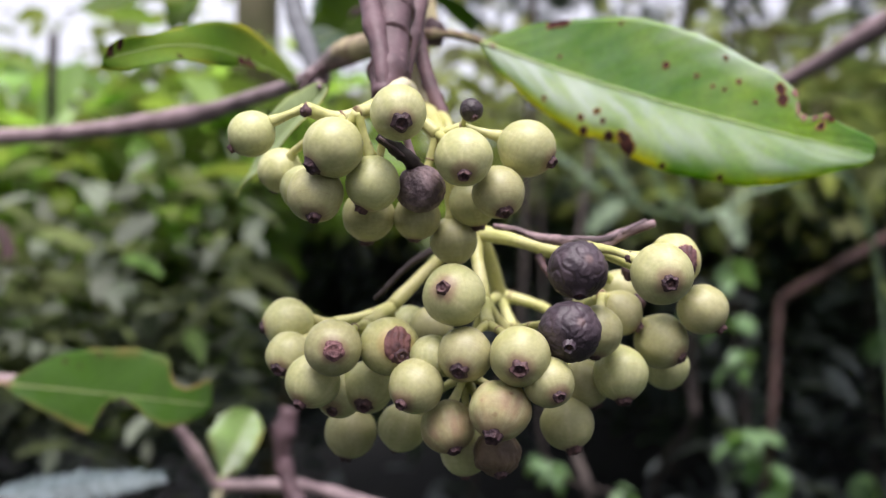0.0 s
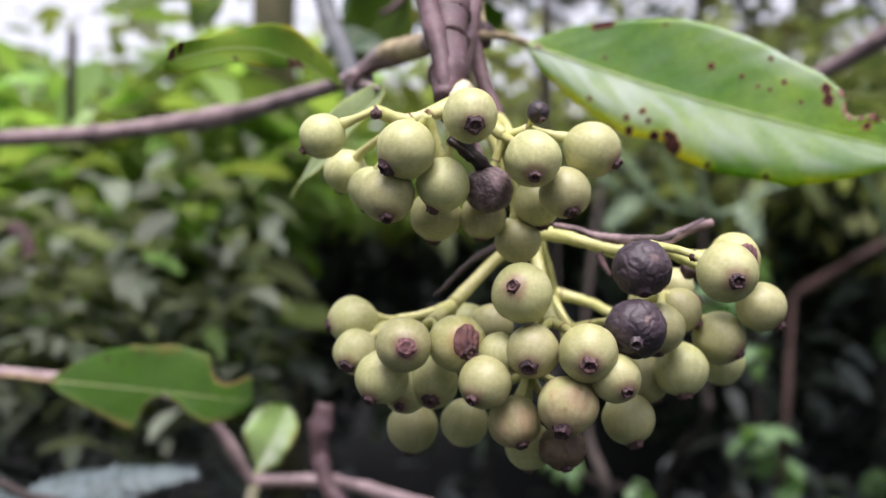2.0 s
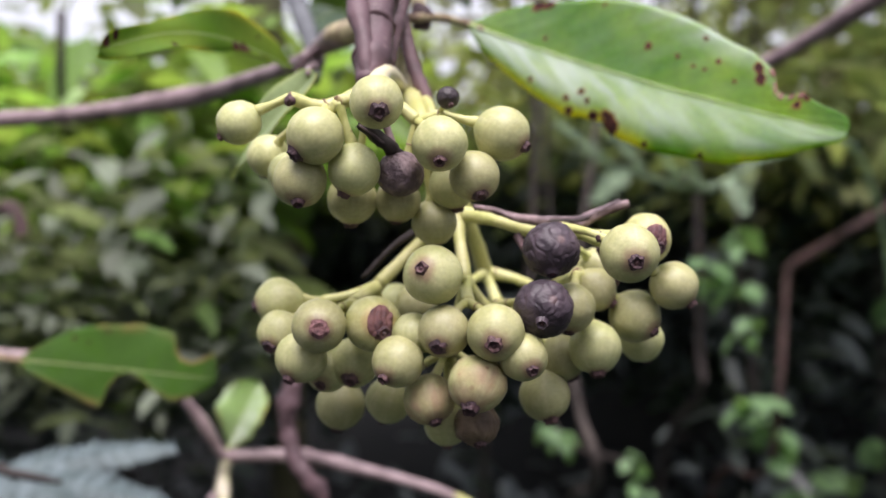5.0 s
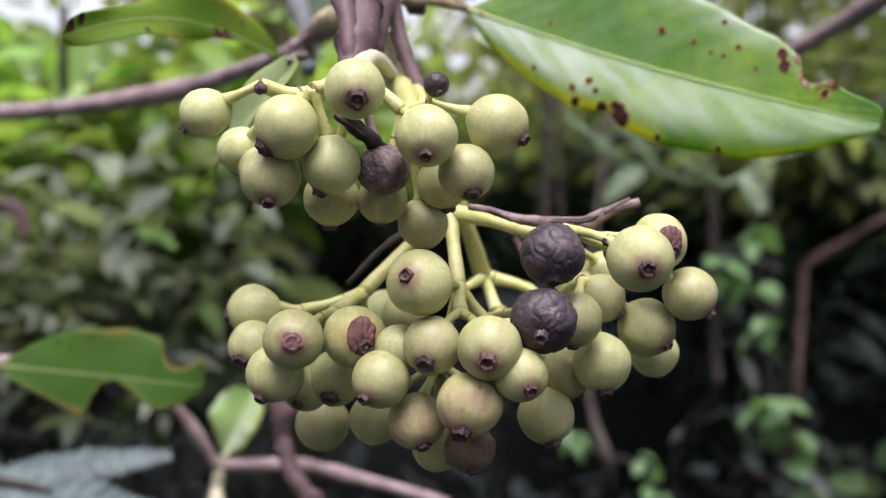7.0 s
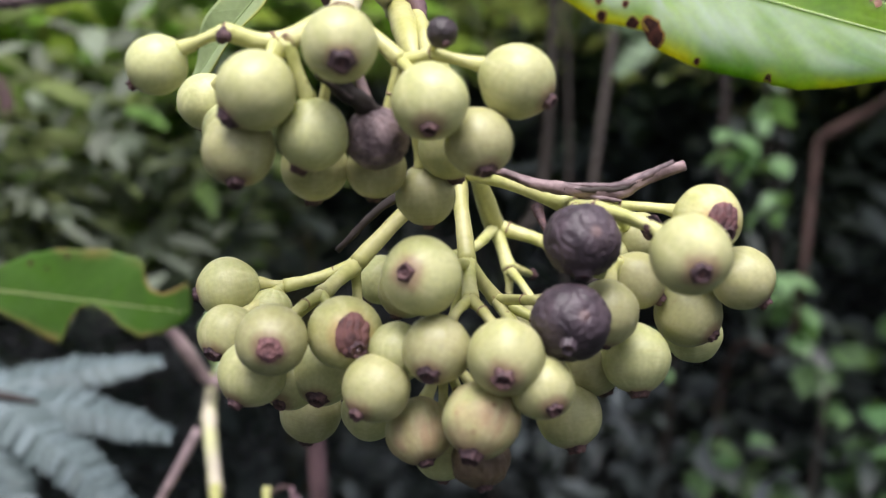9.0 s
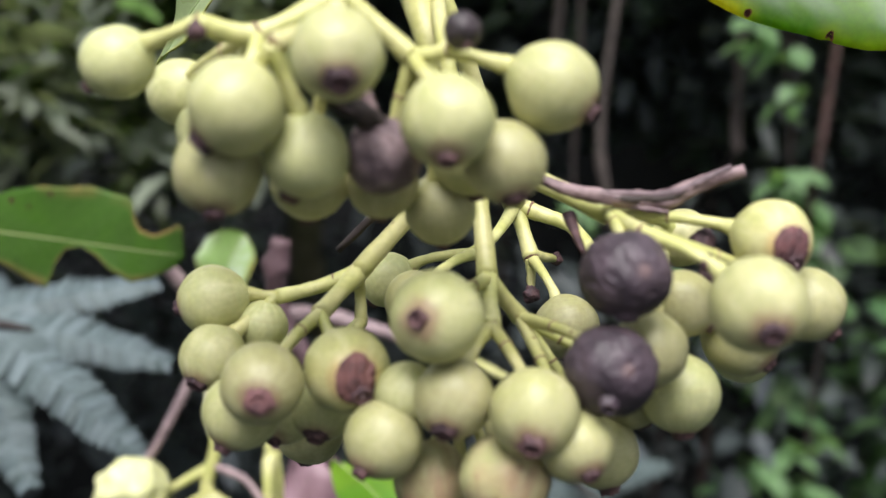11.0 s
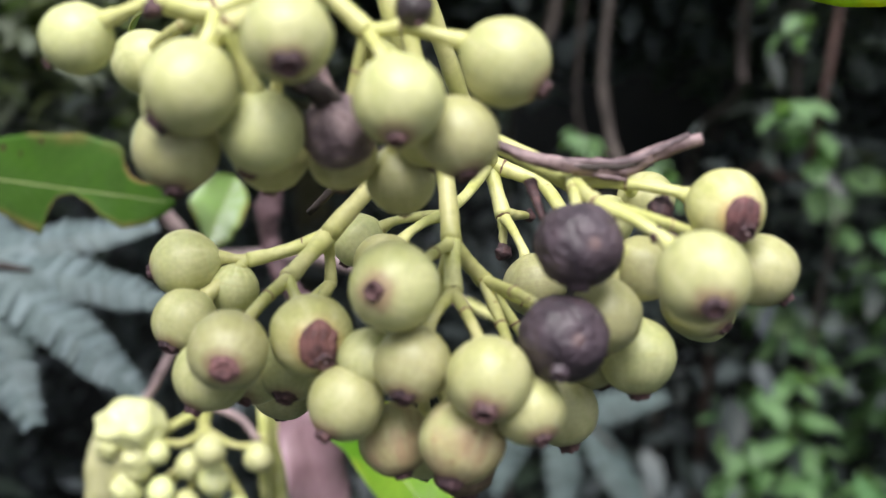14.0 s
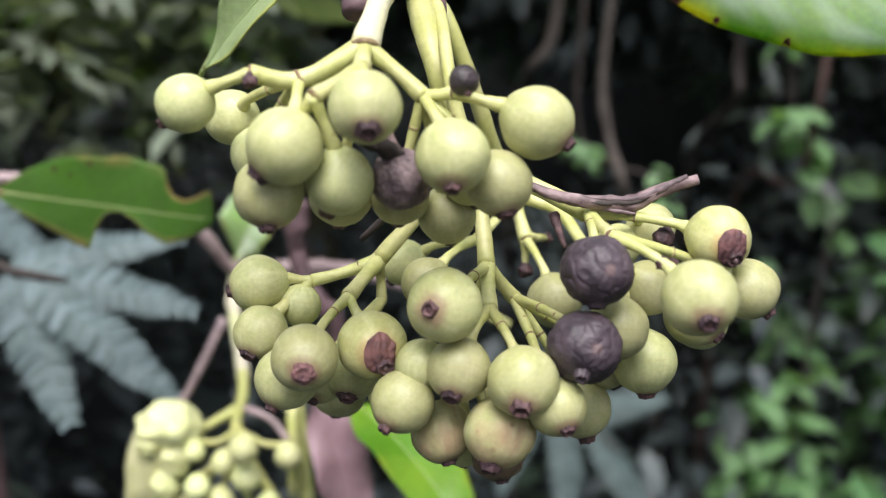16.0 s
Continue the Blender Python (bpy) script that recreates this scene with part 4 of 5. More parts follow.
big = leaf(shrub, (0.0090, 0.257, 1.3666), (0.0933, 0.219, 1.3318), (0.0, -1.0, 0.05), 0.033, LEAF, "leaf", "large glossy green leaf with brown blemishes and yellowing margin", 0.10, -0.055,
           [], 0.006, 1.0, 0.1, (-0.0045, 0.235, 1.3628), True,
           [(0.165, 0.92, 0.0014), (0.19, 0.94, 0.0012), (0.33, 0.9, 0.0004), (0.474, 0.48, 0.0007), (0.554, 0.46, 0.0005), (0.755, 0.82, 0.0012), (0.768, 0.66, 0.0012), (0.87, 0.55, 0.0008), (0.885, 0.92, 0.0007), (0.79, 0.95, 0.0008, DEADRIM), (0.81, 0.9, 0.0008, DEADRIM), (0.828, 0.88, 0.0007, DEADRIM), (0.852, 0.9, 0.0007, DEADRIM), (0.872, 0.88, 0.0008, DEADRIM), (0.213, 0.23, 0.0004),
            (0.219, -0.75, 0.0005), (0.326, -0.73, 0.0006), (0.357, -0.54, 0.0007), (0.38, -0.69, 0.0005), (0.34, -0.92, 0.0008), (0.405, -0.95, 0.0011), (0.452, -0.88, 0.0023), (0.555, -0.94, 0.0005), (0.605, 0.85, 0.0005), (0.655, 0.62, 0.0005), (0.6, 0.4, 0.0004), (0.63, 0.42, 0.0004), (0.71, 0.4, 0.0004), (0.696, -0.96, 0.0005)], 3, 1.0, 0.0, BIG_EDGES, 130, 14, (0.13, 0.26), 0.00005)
leaf(shrub, (-0.0392, 0.277, 1.3586), (-0.0702, 0.208, 1.3500), (0.85, -0.45, 0.35), 0.0215, LEAF4, "leaf", "curled green leaf with chewed brown margin", 0.12, 0.02,
     [], 0.02, 1.0, 0.2, (-0.0325, 0.278, 1.3655), True, [(0.30, 0.75, 0.0017), (0.345, 0.7, 0.0015), (0.97, -0.5, 0.0012), (0.93, -0.7, 0.0011), (0.2, -0.5, 0.0006), (0.22, 0.7, 0.0006), (0.7, 0.7, 0.0007)], 5, 1.0, -0.09,
     ([(0.0, 0.0), (0.09, 1.8), (0.18, 2.4), (0.21, 1.7), (0.26, 2.2), (0.287, 2.0), (0.36, 2.3), (0.40, 3.2), (0.446, 3.6), (0.59, 4.6), (0.796, 4.4), (0.93, 3.2), (0.98, 2.0), (1.0, 0.8)],
      [(0.0, 0.0), (0.015, 4.8), (0.05, 7.2), (0.11, 8.2), (0.19, 8.2), (0.28, 7.7), (0.346, 7.3), (0.435, 6.7), (0.609, 4.8), (0.75, 3.0), (0.866, 2.7), (0.95, 2.6), (0.985, 1.9), (1.0, 0.8)]))
leaf(shrub, (-0.1485, 0.346, 1.2725), (-0.0748, 0.333, 1.2665), (0.15, -0.94, 0.25), 0.0285, LEAF2, "leaf", "green leaf with two large bites out of its margin", 0.05, 0.02,
     [], 0.012, 1.0, 0.1, (-0.175, 0.352, 1.2735), True, [(0.28, 0.75, 0.0008), (0.45, 0.85, 0.0007), (0.36, 0.6, 0.0005)], 8, 1.0, 0.0,
     ([(0.0, 0.0), (0.142, 7.6), (0.275, 11.9), (0.411, 13.5), (0.604, 15.0), (0.744, 13.8), (0.772, 12.2), (0.780, 8.9), (0.812, 5.4), (0.869, 4.4), (0.922, 6.1), (0.966, 8.0), (0.985, 7.0), (1.0, 0.0)],
      [(0.0, 0.0), (0.103, 4.1), (0.247, 7.8), (0.392, 11.6), (0.486, 13.3), (0.494, 7.1), (0.531, 2.2), (0.598, 0.8), (0.671, 3.1), (0.717, 6.0), (0.804, 8.5), (0.885, 6.8), (0.963, 3.1), (1.0, 0.0)]))
leaf(shrub, (-0.086, 0.40, 1.2325), (-0.0735, 0.398, 1.2585), (-0.2, -0.8, 0.55), 0.0235, YOUNG, "leaf", "small pale green young leaf with yellow edge", 0.2, 0.05,
     [], 0.04, 1.4, 0.2, (-0.0885, 0.40, 1.228), True, [(0.15, -0.7, 0.0009), (0.25, -0.75, 0.0007)], 9)
hang = leaf(shrub, (-0.0242, 0.2092, 1.3450), (-0.0466, 0.2297, 1.3234), (-0.79, -0.57, 0.23), 0.0110, HANGLEAF, "leaf", "narrow pale translucent leaf hanging behind the berries", 0.3, 0.03, [], 0.02, 0.86, 0.35, None, True, [(0.9, -0.3, 0.0005), (0.86, 0.5, 0.0004)], 10)
part("petiole", tube([V(-0.0345, 0.283, 1.3610), V(-0.0305, 0.245, 1.3530), V(-0.0256, 0.2092, 1.3447)], [0.0014, 0.0009, 0.0006], 10, 6, 0.1, 70), TWIG, hang)
part("joint", orb(V(-0.0362, 0.289, 1.3640), 0.0036, (0, -0.3, -1), (0.5, 0, 1), 0.2, 0.3, 0.12, 71, 24, 32), TWIG, shrub, "pinkish knobbly joint of the branch")
part("joint", tube([V(-0.0305, 0.279, 1.3668), V(-0.0265, 0.269, 1.3668), V(-0.0200, 0.253, 1.3642), V(-0.0140, 0.236, 1.3612)], [0.0022, 0.0031, 0.0032, 0.0024], 16, 7, 0.15, 72), TAN, shrub, "pale tan swollen joint of the branch")

upper_leaves = thing("leafy_twig", (-0.0273, 0.4300, 1.4346), "dark green broad leaves on a twig behind the branch", "twig")
part("stem", tube([V(-0.0396, 0.4300, 1.4224), V(-0.0273, 0.4300, 1.4346), V(0.02, 0.46, 1.52), V(0.05, 0.5, 1.62)], [0.0012, 0.0016, 0.002, 0.003], 10, 6, 0.1, 90), BARK, upper_leaves)
leaf(upper_leaves, (-0.0273, 0.4300, 1.4359), (-0.0542, 0.4500, 1.4062), (0.5, -0.6, 0.6), 0.034, LEAF3, "leaf", "", 0.2, 0.05, [], 0.03, 1.0, 0.2, None, True, [], 31)
leaf(upper_leaves, (-0.0527, 0.4600, 1.4441), (-0.0632, 0.4600, 1.3967), (0.85, -0.3, 0.4), 0.030, LEAF3, "leaf", "", 0.25, 0.05, [], 0.03, 1.0, 0.2, None, True, [], 32)
leaf(upper_leaves, (-0.0102, 0.4300, 1.4320), (0.0122, 0.4500, 1.4198), (-0.2, -0.5, 0.85), 0.030, LEAF3, "leaf", "", 0.25, 0.05, [], 0.03, 1.0, 0.2, None, True, [], 33)
part("stem", tube([V(-0.0700, 0.4300, 1.4600), V(-0.0650, 0.4200, 1.4367), V(-0.0578, 0.4000, 1.4118), V(-0.0472, 0.3700, 1.3865), V(-0.0440, 0.3500, 1.3700)], [0.0042, 0.0042, 0.0040, 0.0034, 0.0025], 12, 7, 0.12, 92), STEMGREY, upper_leaves, "dull blue-grey stem")
leaf(upper_leaves, (-0.0258, 0.4450, 1.4264), (-0.0643, 0.4400, 1.4090), (0.1, -0.85, 0.5), 0.030, LEAF5, "leaf", "", 0.15, 0.05, [], 0.03, 1.0, 0.2, None, True, [], 36)
leaf(upper_leaves, (-0.0360, 0.4500, 1.4430), (-0.0560, 0.4520, 1.4180), (0.3, -0.8, 0.5), 0.028, LEAF5, "leaf", "", 0.15, 0.05, [], 0.03, 1.0, 0.2, None, True, [], 37)
far_leaves = thing("leafy_twig", (-0.1432, 0.6000, 1.4908), "dark broad leaves against the bright sky", "twig")
part("stem", tube([V(-0.1635, 0.6000, 1.4874), V(-0.1365, 0.6000, 1.4925), V(-0.02, 0.62, 1.62)], [0.0016, 0.002, 0.003], 10, 6, 0.1, 91), BARK, far_leaves)
leaf(far_leaves, (-0.1466, 0.6000, 1.4880), (-0.2240, 0.6000, 1.4720), (0.1, -0.75, 0.65), 0.036, LEAF3, "leaf", "", 0.2, 0.05, [], 0.03, 1.0, 0.2, None, True, [], 34)
leaf(far_leaves, (-0.1514, 0.6200, 1.4918), (-0.1685, 0.6200, 1.4653), (0.2, -0.5, 0.85), 0.030, LEAF3, "leaf", "", 0.2, 0.05, [], 0.03, 1.0, 0.2, None, True, [], 35)

low = thing("lower_branch", (-0.088, 0.395, 1.232), "thin pinkish-brown forked branch below the berries", "branch")
part("stem", tube([V(-0.36, 0.40, 1.25), V(-0.21, 0.362, 1.2735), V(-0.15, 0.365, 1.272), V(-0.12, 0.378, 1.266), V(-0.1007, 0.385, 1.2541), V(-0.0888, 0.395, 1.232), V(-0.084, 0.398, 1.2275)], [0.003, 0.0022, 0.002, 0.002, 0.0021, 0.0022, 0.0024], 12, 7, 0.12, 21, (0.75,)), TWIG, low)
part("stem", tube([V(-0.086, 0.397, 1.2295), V(-0.0596, 0.40, 1.2288), V(-0.0427, 0.41, 1.2236), V(-0.0082, 0.40, 1.2165), V(0.006, 0.3975, 1.2115)], [0.0026, 0.0026, 0.0026, 0.0022, 0.0019], 12, 7, 0.12, 22, (0.3, 0.5)), TWIG, low)
part("shoot", tube([V(0.004, 0.398, 1.2122), V(0.010, 0.3968, 1.2100), V(0.0165, 0.3955, 1.2072)], [0.0021, 0.0018, 0.0012], 12, 7, 0.12, 25), STALK, low, "yellow-green young end of the branch")
part("stem", tube([V(-0.086, 0.397, 1.2295), V(-0.0874, 0.395, 1.2167), V(-0.0775, 0.363, 1.20)], [0.0026, 0.0026, 0.0025], 12, 7, 0.12, 23, (0.5,)), PALEPINK, low)

stub = thing("cut_stem", (-0.049, 0.37, 1.2228), "purple-brown upright stem with a broken top", "stem")
part("stem", tube([V(-0.056, 0.375, 1.2612), V(-0.0585, 0.375, 1.25), V(-0.058, 0.375, 1.2415), V(-0.0545, 0.372, 1.231), V(-0.049, 0.37, 1.2228), V(-0.045, 0.375, 1.19), V(-0.05, 0.40, 0.9), V(-0.05, 0.43, 0.0)], [0.0034, 0.0036, 0.0028, 0.0032, 0.0030, 0.0032, 0.0045, 0.007], 14, 7, 0.2, 24, (0.1, 0.3)), BARK, stub)

# ---- the young cluster further down ----
young = thing("berry_cluster", (-0.0775, 0.36, 1.195), "pale unripe berries, some in one cream mass, on a lower stalk", "berry cluster", "berry clusters")
part("stalk", tube([V(-0.0778, 0.364, 1.203), V(-0.0775, 0.36, 1.195), V(-0.080, 0.356, 1.183), V(-0.077, 0.352, 1.165), V(-0.075, 0.35, 1.14)], [0.0018, 0.0021, 0.0020, 0.0015, 0.0013], 12, 6, 0.08, 30), STALK, young)
part("stalk", tube([V(-0.0839, 0.368, 1.2207), V(-0.0952, 0.36, 1.1991), V(-0.10, 0.358, 1.192)], [0.0018, 0.0015, 0.0014], 10, 6, 0.1, 31), TWIG, young)
part("stalk", tube([V(-0.0785, 0.359, 1.191), V(-0.090, 0.356, 1.185), V(-0.097, 0.354, 1.181)], [0.0018, 0.0015, 0.0015], 10, 6, 0.08, 32), STALK, young)
part("stalk", tube([V(-0.0785, 0.359, 1.191), V(-0.067, 0.353, 1.1895), V(-0.0600, 0.348, 1.1840)], [0.0014, 0.0012, 0.0012], 10, 6, 0.08, 33), TWIG, young)
part("stalk", tube([V(-0.081, 0.357, 1.185), V(-0.073, 0.352, 1.172), V(-0.064, 0.348, 1.158)], [0.0014, 0.0012, 0.0012], 10, 6, 0.08, 34), STALK, young)
BERRY_MASS = skin("cream_berry_mass_skin", (0.64, 0.64, 0.35), (0.56, 0.57, 0.28), scale=90, rough=0.4, bump=0.15, fine=500)
UNRIPE = skin("unripe_berry_skin", (0.52, 0.53, 0.25), (0.60, 0.59, 0.32), scale=150, rough=0.4, bump=0.1, fine=900)


def lump(c, size, lean, seed):
    gv, gf, _ = orb((0, 0, 0), 1.0, (0, 0, -1), (0, 0, 1), 0.0, 0.24, 0.05, seed, 30, 40)
    return [V(c[0] + v.x * size[0] + lean * v.z, c[1] + v.y * size[1], c[2] + v.z * size[2]) for v in gv], gf


# One lumpy solid that stands for a blurred mass of unripe berries.
gall = part("gall", lump((-0.1085, 0.352, 1.1695), (0.0105, 0.0105, 0.021), 0.004, 77), BERRY_MASS, young, "large lumpy cream-green mass of unripe berries")
for c, size, seed in (((-0.1008, 0.348, 1.1890), (0.0105, 0.0095, 0.0088), 78), ((-0.1065, 0.3425, 1.1845), (0.0042, 0.004, 0.0038), 79), ((-0.0985, 0.343, 1.1790), (0.0052, 0.005, 0.006), 81), ((-0.1020, 0.342, 1.1700), (0.005, 0.005, 0.0065), 82)):
    part("lobe", lump(c, size, 0.0, seed), BERRY_MASS, gall)
for i, (x, z, r) in enumerate(((-0.0915, 1.1821, 0.0039), (-0.0824, 1.1764, 0.0044), (-0.0739, 1.1845, 0.0051), (-0.0593, 1.1808, 0.0047), (-0.0749, 1.1711, 0.0052), (-0.0905, 1.1700, 0.0045), (-0.084, 1.1630, 0.005), (-0.0680, 1.1600, 0.0045), (-0.0950, 1.1610, 0.0046))):
    c = V(x, 0.343 + 0.003 * math.sin(i * 2.1), z)
    ob = part("berry", orb(c, r, (0.2 * math.sin(i), -0.6, -0.7), (0, 0.4, 1), 0.1, 0.05, 0, 80 + i, 18, 26), UNRIPE, young, "unripe cream berry", c)
    part("stalk", tube([V(-0.0785, 0.355, 1.186 - 0.4 * (1.186 - z)), (c + V(-0.0785, 0.357, 1.182)) * 0.5, c + V(0, 0.004, 0.002)], [0.0013, 0.0011, 0.0013], 10, 5, 0.1, 90 + i), STALK, young)
stem2 = thing("shrub_branch", (-0.0598, 0.352, 1.195), "slender green shoot beside the young berries", "branch")
part("stem", tube([V(-0.0600, 0.361, 1.203), V(-0.0598, 0.357, 1.192), V(-0.0598, 0.35, 1.1606), V(-0.056, 0.36, 1.1), V(-0.05, 0.41, 0.0)], [0.0014, 0.0014, 0.0016, 0.003, 0.006], 12, 6, 0.1, 40, (0.3,)), STALK, stem2)
leaf(stem2, (-0.0500, 0.347, 1.2080), (-0.0345, 0.335, 1.155), (0.3, -0.85, 0.3), 0.019, PURPLELEAF, "leaf", "withered purplish-brown hanging leaf", 0.5, 0.05, [], 0.08, 1.3, 0.5, (-0.0590, 0.360, 1.201), False, [], 15)
leaf(stem2, (-0.037, 0.345, 1.2), (0.004, 0.30, 1.176), (0.35, -0.5, 0.8), 0.026, FRESH, "leaf", "fresh green drooping leaf with yellow margin", 0.3, 0.08, [], 0.03, 1.1, 0.3, (-0.0590, 0.359, 1.198), True, [], 16)


# ---- ferns ----
def pinna(parent, base, tip, width, face, pairs=22, seed=0, tissue=FERN):
    """One side blade of a frond: a thin rib with close, blunt leaflets on both sides."""
    base, tip = Vector(base), Vector(tip)
    o = (tip - base).normalized()
    ln = (tip - base).length
    nrm = (Vector(face) - o * o.dot(Vector(face))).normalized()
    w = nrm.cross(o)
    rnd = random.Random(seed)
    verts, faces = [], []
    for i in range(pairs):
        u = (i + 0.5) / pairs
        mid = base + o * (ln * u) - nrm * (0.12 * ln * u * u)
        reach = width * 0.5 * min(1.0, 0.55 + u * 2.2) * (1 - u ** 2.2 * 0.72)
        for sd in (-1, 1):
            q = reach * rnd.uniform(0.9, 1.08)
            d = (w * sd + o * 0.38 - nrm * rnd.uniform(0.05, 0.3)).normalized()
            th = o * (ln / pairs * 0.47)
            lift = nrm * rnd.uniform(0, 0.0008)
            k = len(verts)
            verts += [mid - th + lift, mid + th + lift, mid + d * q * 0.55 + th * 0.95 + nrm * 0.0006, mid + d * q * 0.55 - th * 0.95 + nrm * 0.0002,
                      mid + d * q * 0.9 + th * 0.75, mid + d * q * 0.9 - th * 0.6, mid + d * q + th * 0.1]
            f = [(k, k + 1, k + 2, k + 3), (k + 3, k + 2, k + 4, k + 5), (k + 5, k + 4, k + 6)]
            faces += f if sd < 0 else [g[::-1] for g in f]
    ob = part("pinna", (verts, faces), tissue, parent)
    part("rib", tube([base, (base + tip) * 0.5 - nrm * (0.03 * ln), tip - nrm * (0.12 * ln)], [0.0008, 0.0006, 0.0003], 6, 4), tissue, ob)


def fern(stem, blades, label, seed=0, tissue=FERN):
    f = thing("fern", stem[0], label, "fern", "ferns")
    part("rachis", tube(stem, [0.0022] * (len(stem) - 1) + [0.001], 8, 5), tissue if tissue is LITFERN else DARKBARK, f)
    for i, (b, t, w) in enumerate(blades):
        pinna(f, b, t, w, (0.1, -0.62, 0.78), 22, seed * 20 + i, tissue)
    return f


fern([V(-0.42, 0.60, 0.02), V(-0.36, 0.52, 1.0), V(-0.27, 0.45, 1.226), V(-0.1885, 0.43, 1.2171), V(-0.165, 0.43, 1.213)],
     [(V(-0.190, 0.43, 1.2171), V(-0.1600, 0.40, 1.1630), 0.030), (V(-0.183, 0.43, 1.2165), V(-0.1165, 0.40, 1.1780), 0.028), (V(-0.178, 0.432, 1.216), V(-0.1130, 0.43, 1.2035), 0.026), (V(-0.19, 0.432, 1.2175), V(-0.125, 0.46, 1.228), 0.024),
      (V(-0.215, 0.437, 1.221), V(-0.212, 0.40, 1.166), 0.030), (V(-0.25, 0.445, 1.225), V(-0.262, 0.41, 1.17), 0.030)],
     "grey-green fern frond arching over dark undergrowth", 1)
fern([V(-0.55, 0.9, 0.05), V(-0.5, 0.8, 1.0), V(-0.42, 0.72, 1.2), V(-0.31, 0.66, 1.19)],
     [(V(-0.43, 0.72, 1.2), V(-0.40, 0.66, 1.13), 0.04), (V(-0.39, 0.70, 1.2), V(-0.32, 0.62, 1.14), 0.04), (V(-0.35, 0.68, 1.198), V(-0.26, 0.62, 1.16), 0.038)],
     "dim grey-green fern frond among dark undergrowth", 2)
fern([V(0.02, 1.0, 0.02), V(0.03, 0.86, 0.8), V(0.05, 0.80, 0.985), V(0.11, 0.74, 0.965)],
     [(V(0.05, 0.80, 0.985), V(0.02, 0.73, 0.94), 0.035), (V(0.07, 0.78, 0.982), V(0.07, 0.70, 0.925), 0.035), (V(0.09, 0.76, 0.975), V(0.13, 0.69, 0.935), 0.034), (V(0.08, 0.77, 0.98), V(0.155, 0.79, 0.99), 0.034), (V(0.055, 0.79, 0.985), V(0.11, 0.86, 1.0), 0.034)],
     "bluish-green fern low down, its shade put into the colour", 3, DIMFERN)

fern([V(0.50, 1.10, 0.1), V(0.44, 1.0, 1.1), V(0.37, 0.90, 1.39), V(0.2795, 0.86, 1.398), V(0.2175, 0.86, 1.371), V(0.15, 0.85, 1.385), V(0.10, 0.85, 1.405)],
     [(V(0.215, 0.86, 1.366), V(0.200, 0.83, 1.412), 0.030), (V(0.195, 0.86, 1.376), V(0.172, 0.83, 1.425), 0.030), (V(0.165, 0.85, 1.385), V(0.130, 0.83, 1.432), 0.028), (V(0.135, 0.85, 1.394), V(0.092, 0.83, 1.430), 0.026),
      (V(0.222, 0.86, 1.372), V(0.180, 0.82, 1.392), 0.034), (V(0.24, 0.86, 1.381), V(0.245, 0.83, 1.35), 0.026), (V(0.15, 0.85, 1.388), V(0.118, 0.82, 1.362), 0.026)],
     "pale green feathery frond behind the large leaf, light in its colour", 4, LITFERN)


# ---- undergrowth and foliage behind ----
def cloud(name, count, box, size, material, label, seed, droop=0.4, clumps=0, spread=0.08, broad=0.42, keep=None):
    """Loose leaves, each a folded pointed blade, scattered in clumps through a box (x0, x1, y0, y1, z0, z1)."""
    rnd = np.random.default_rng(seed)
    lo, hi = np.array(box[0::2]), np.array(box[1::2])
    if clumps:
        heart = rnd.uniform(lo, hi, (clumps, 3))
        pos = heart[rnd.integers(0, clumps, count)] + rnd.normal(0, spread, (count, 3)) * np.array([1, 1, 0.8])
    else:
        pos = rnd.uniform(lo, hi, (count, 3))
    if keep:
        pos = np.array([p for p in pos if keep(*p)])
        count = len(pos)
    turn = rnd.uniform(0, 2 * np.pi, count)
    dip = rnd.normal(-droop, 0.35, count)
    o = np.stack([np.cos(turn) * np.cos(dip), np.sin(turn) * np.cos(dip), np.sin(dip)], 1)
    s = np.cross(o, np.array([0, 0, 1.0]) + rnd.normal(0, 0.35, (count, 3)))
    s /= np.linalg.norm(s, axis=1)[:, None]
    nrm = np.cross(s, o)
    ln = rnd.uniform(size * 0.6, size * 1.35, count)[:, None]
    wd = ln * broad * rnd.uniform(0.8, 1.2, (count, 1)) * 0.5
    v = [pos, pos + o * ln * 0.3 - s * wd * 0.9 + nrm * wd * 0.25, pos + o * ln * 0.33, pos + o * ln * 0.3 + s * wd * 0.9 + nrm * wd * 0.25,
         pos + o * ln * 0.65 - s * wd * 0.75 + nrm * wd * 0.15, pos + o * ln * 0.68 - nrm * ln * 0.03, pos + o * ln * 0.65 + s * wd * 0.75 + nrm * wd * 0.15, pos + o * ln - nrm * ln * 0.12]
    verts = np.stack(v, 1).reshape(-1, 3)
    quad = np.array([(0, 2, 1, 1), (0, 3, 2, 2), (1, 2, 5, 4), (2, 3, 6, 5), (4, 5, 7, 7), (5, 6, 7, 7)])
    faces = []
    for i in range(count):
        for q in quad:
            f = [int(k) + i * 8 for k in q]
            faces.append(f[:3] if f[3] == f[2] else f)
    me = mesh_of(name, [], [], material)
    me.from_pydata(verts.tolist(), [], faces)
    me.polygons.foreach_set("use_smooth", [True] * len(me.polygons))
    ob = new(name, me)
    return tagged(ob, label, "foliage", "", "stuff")


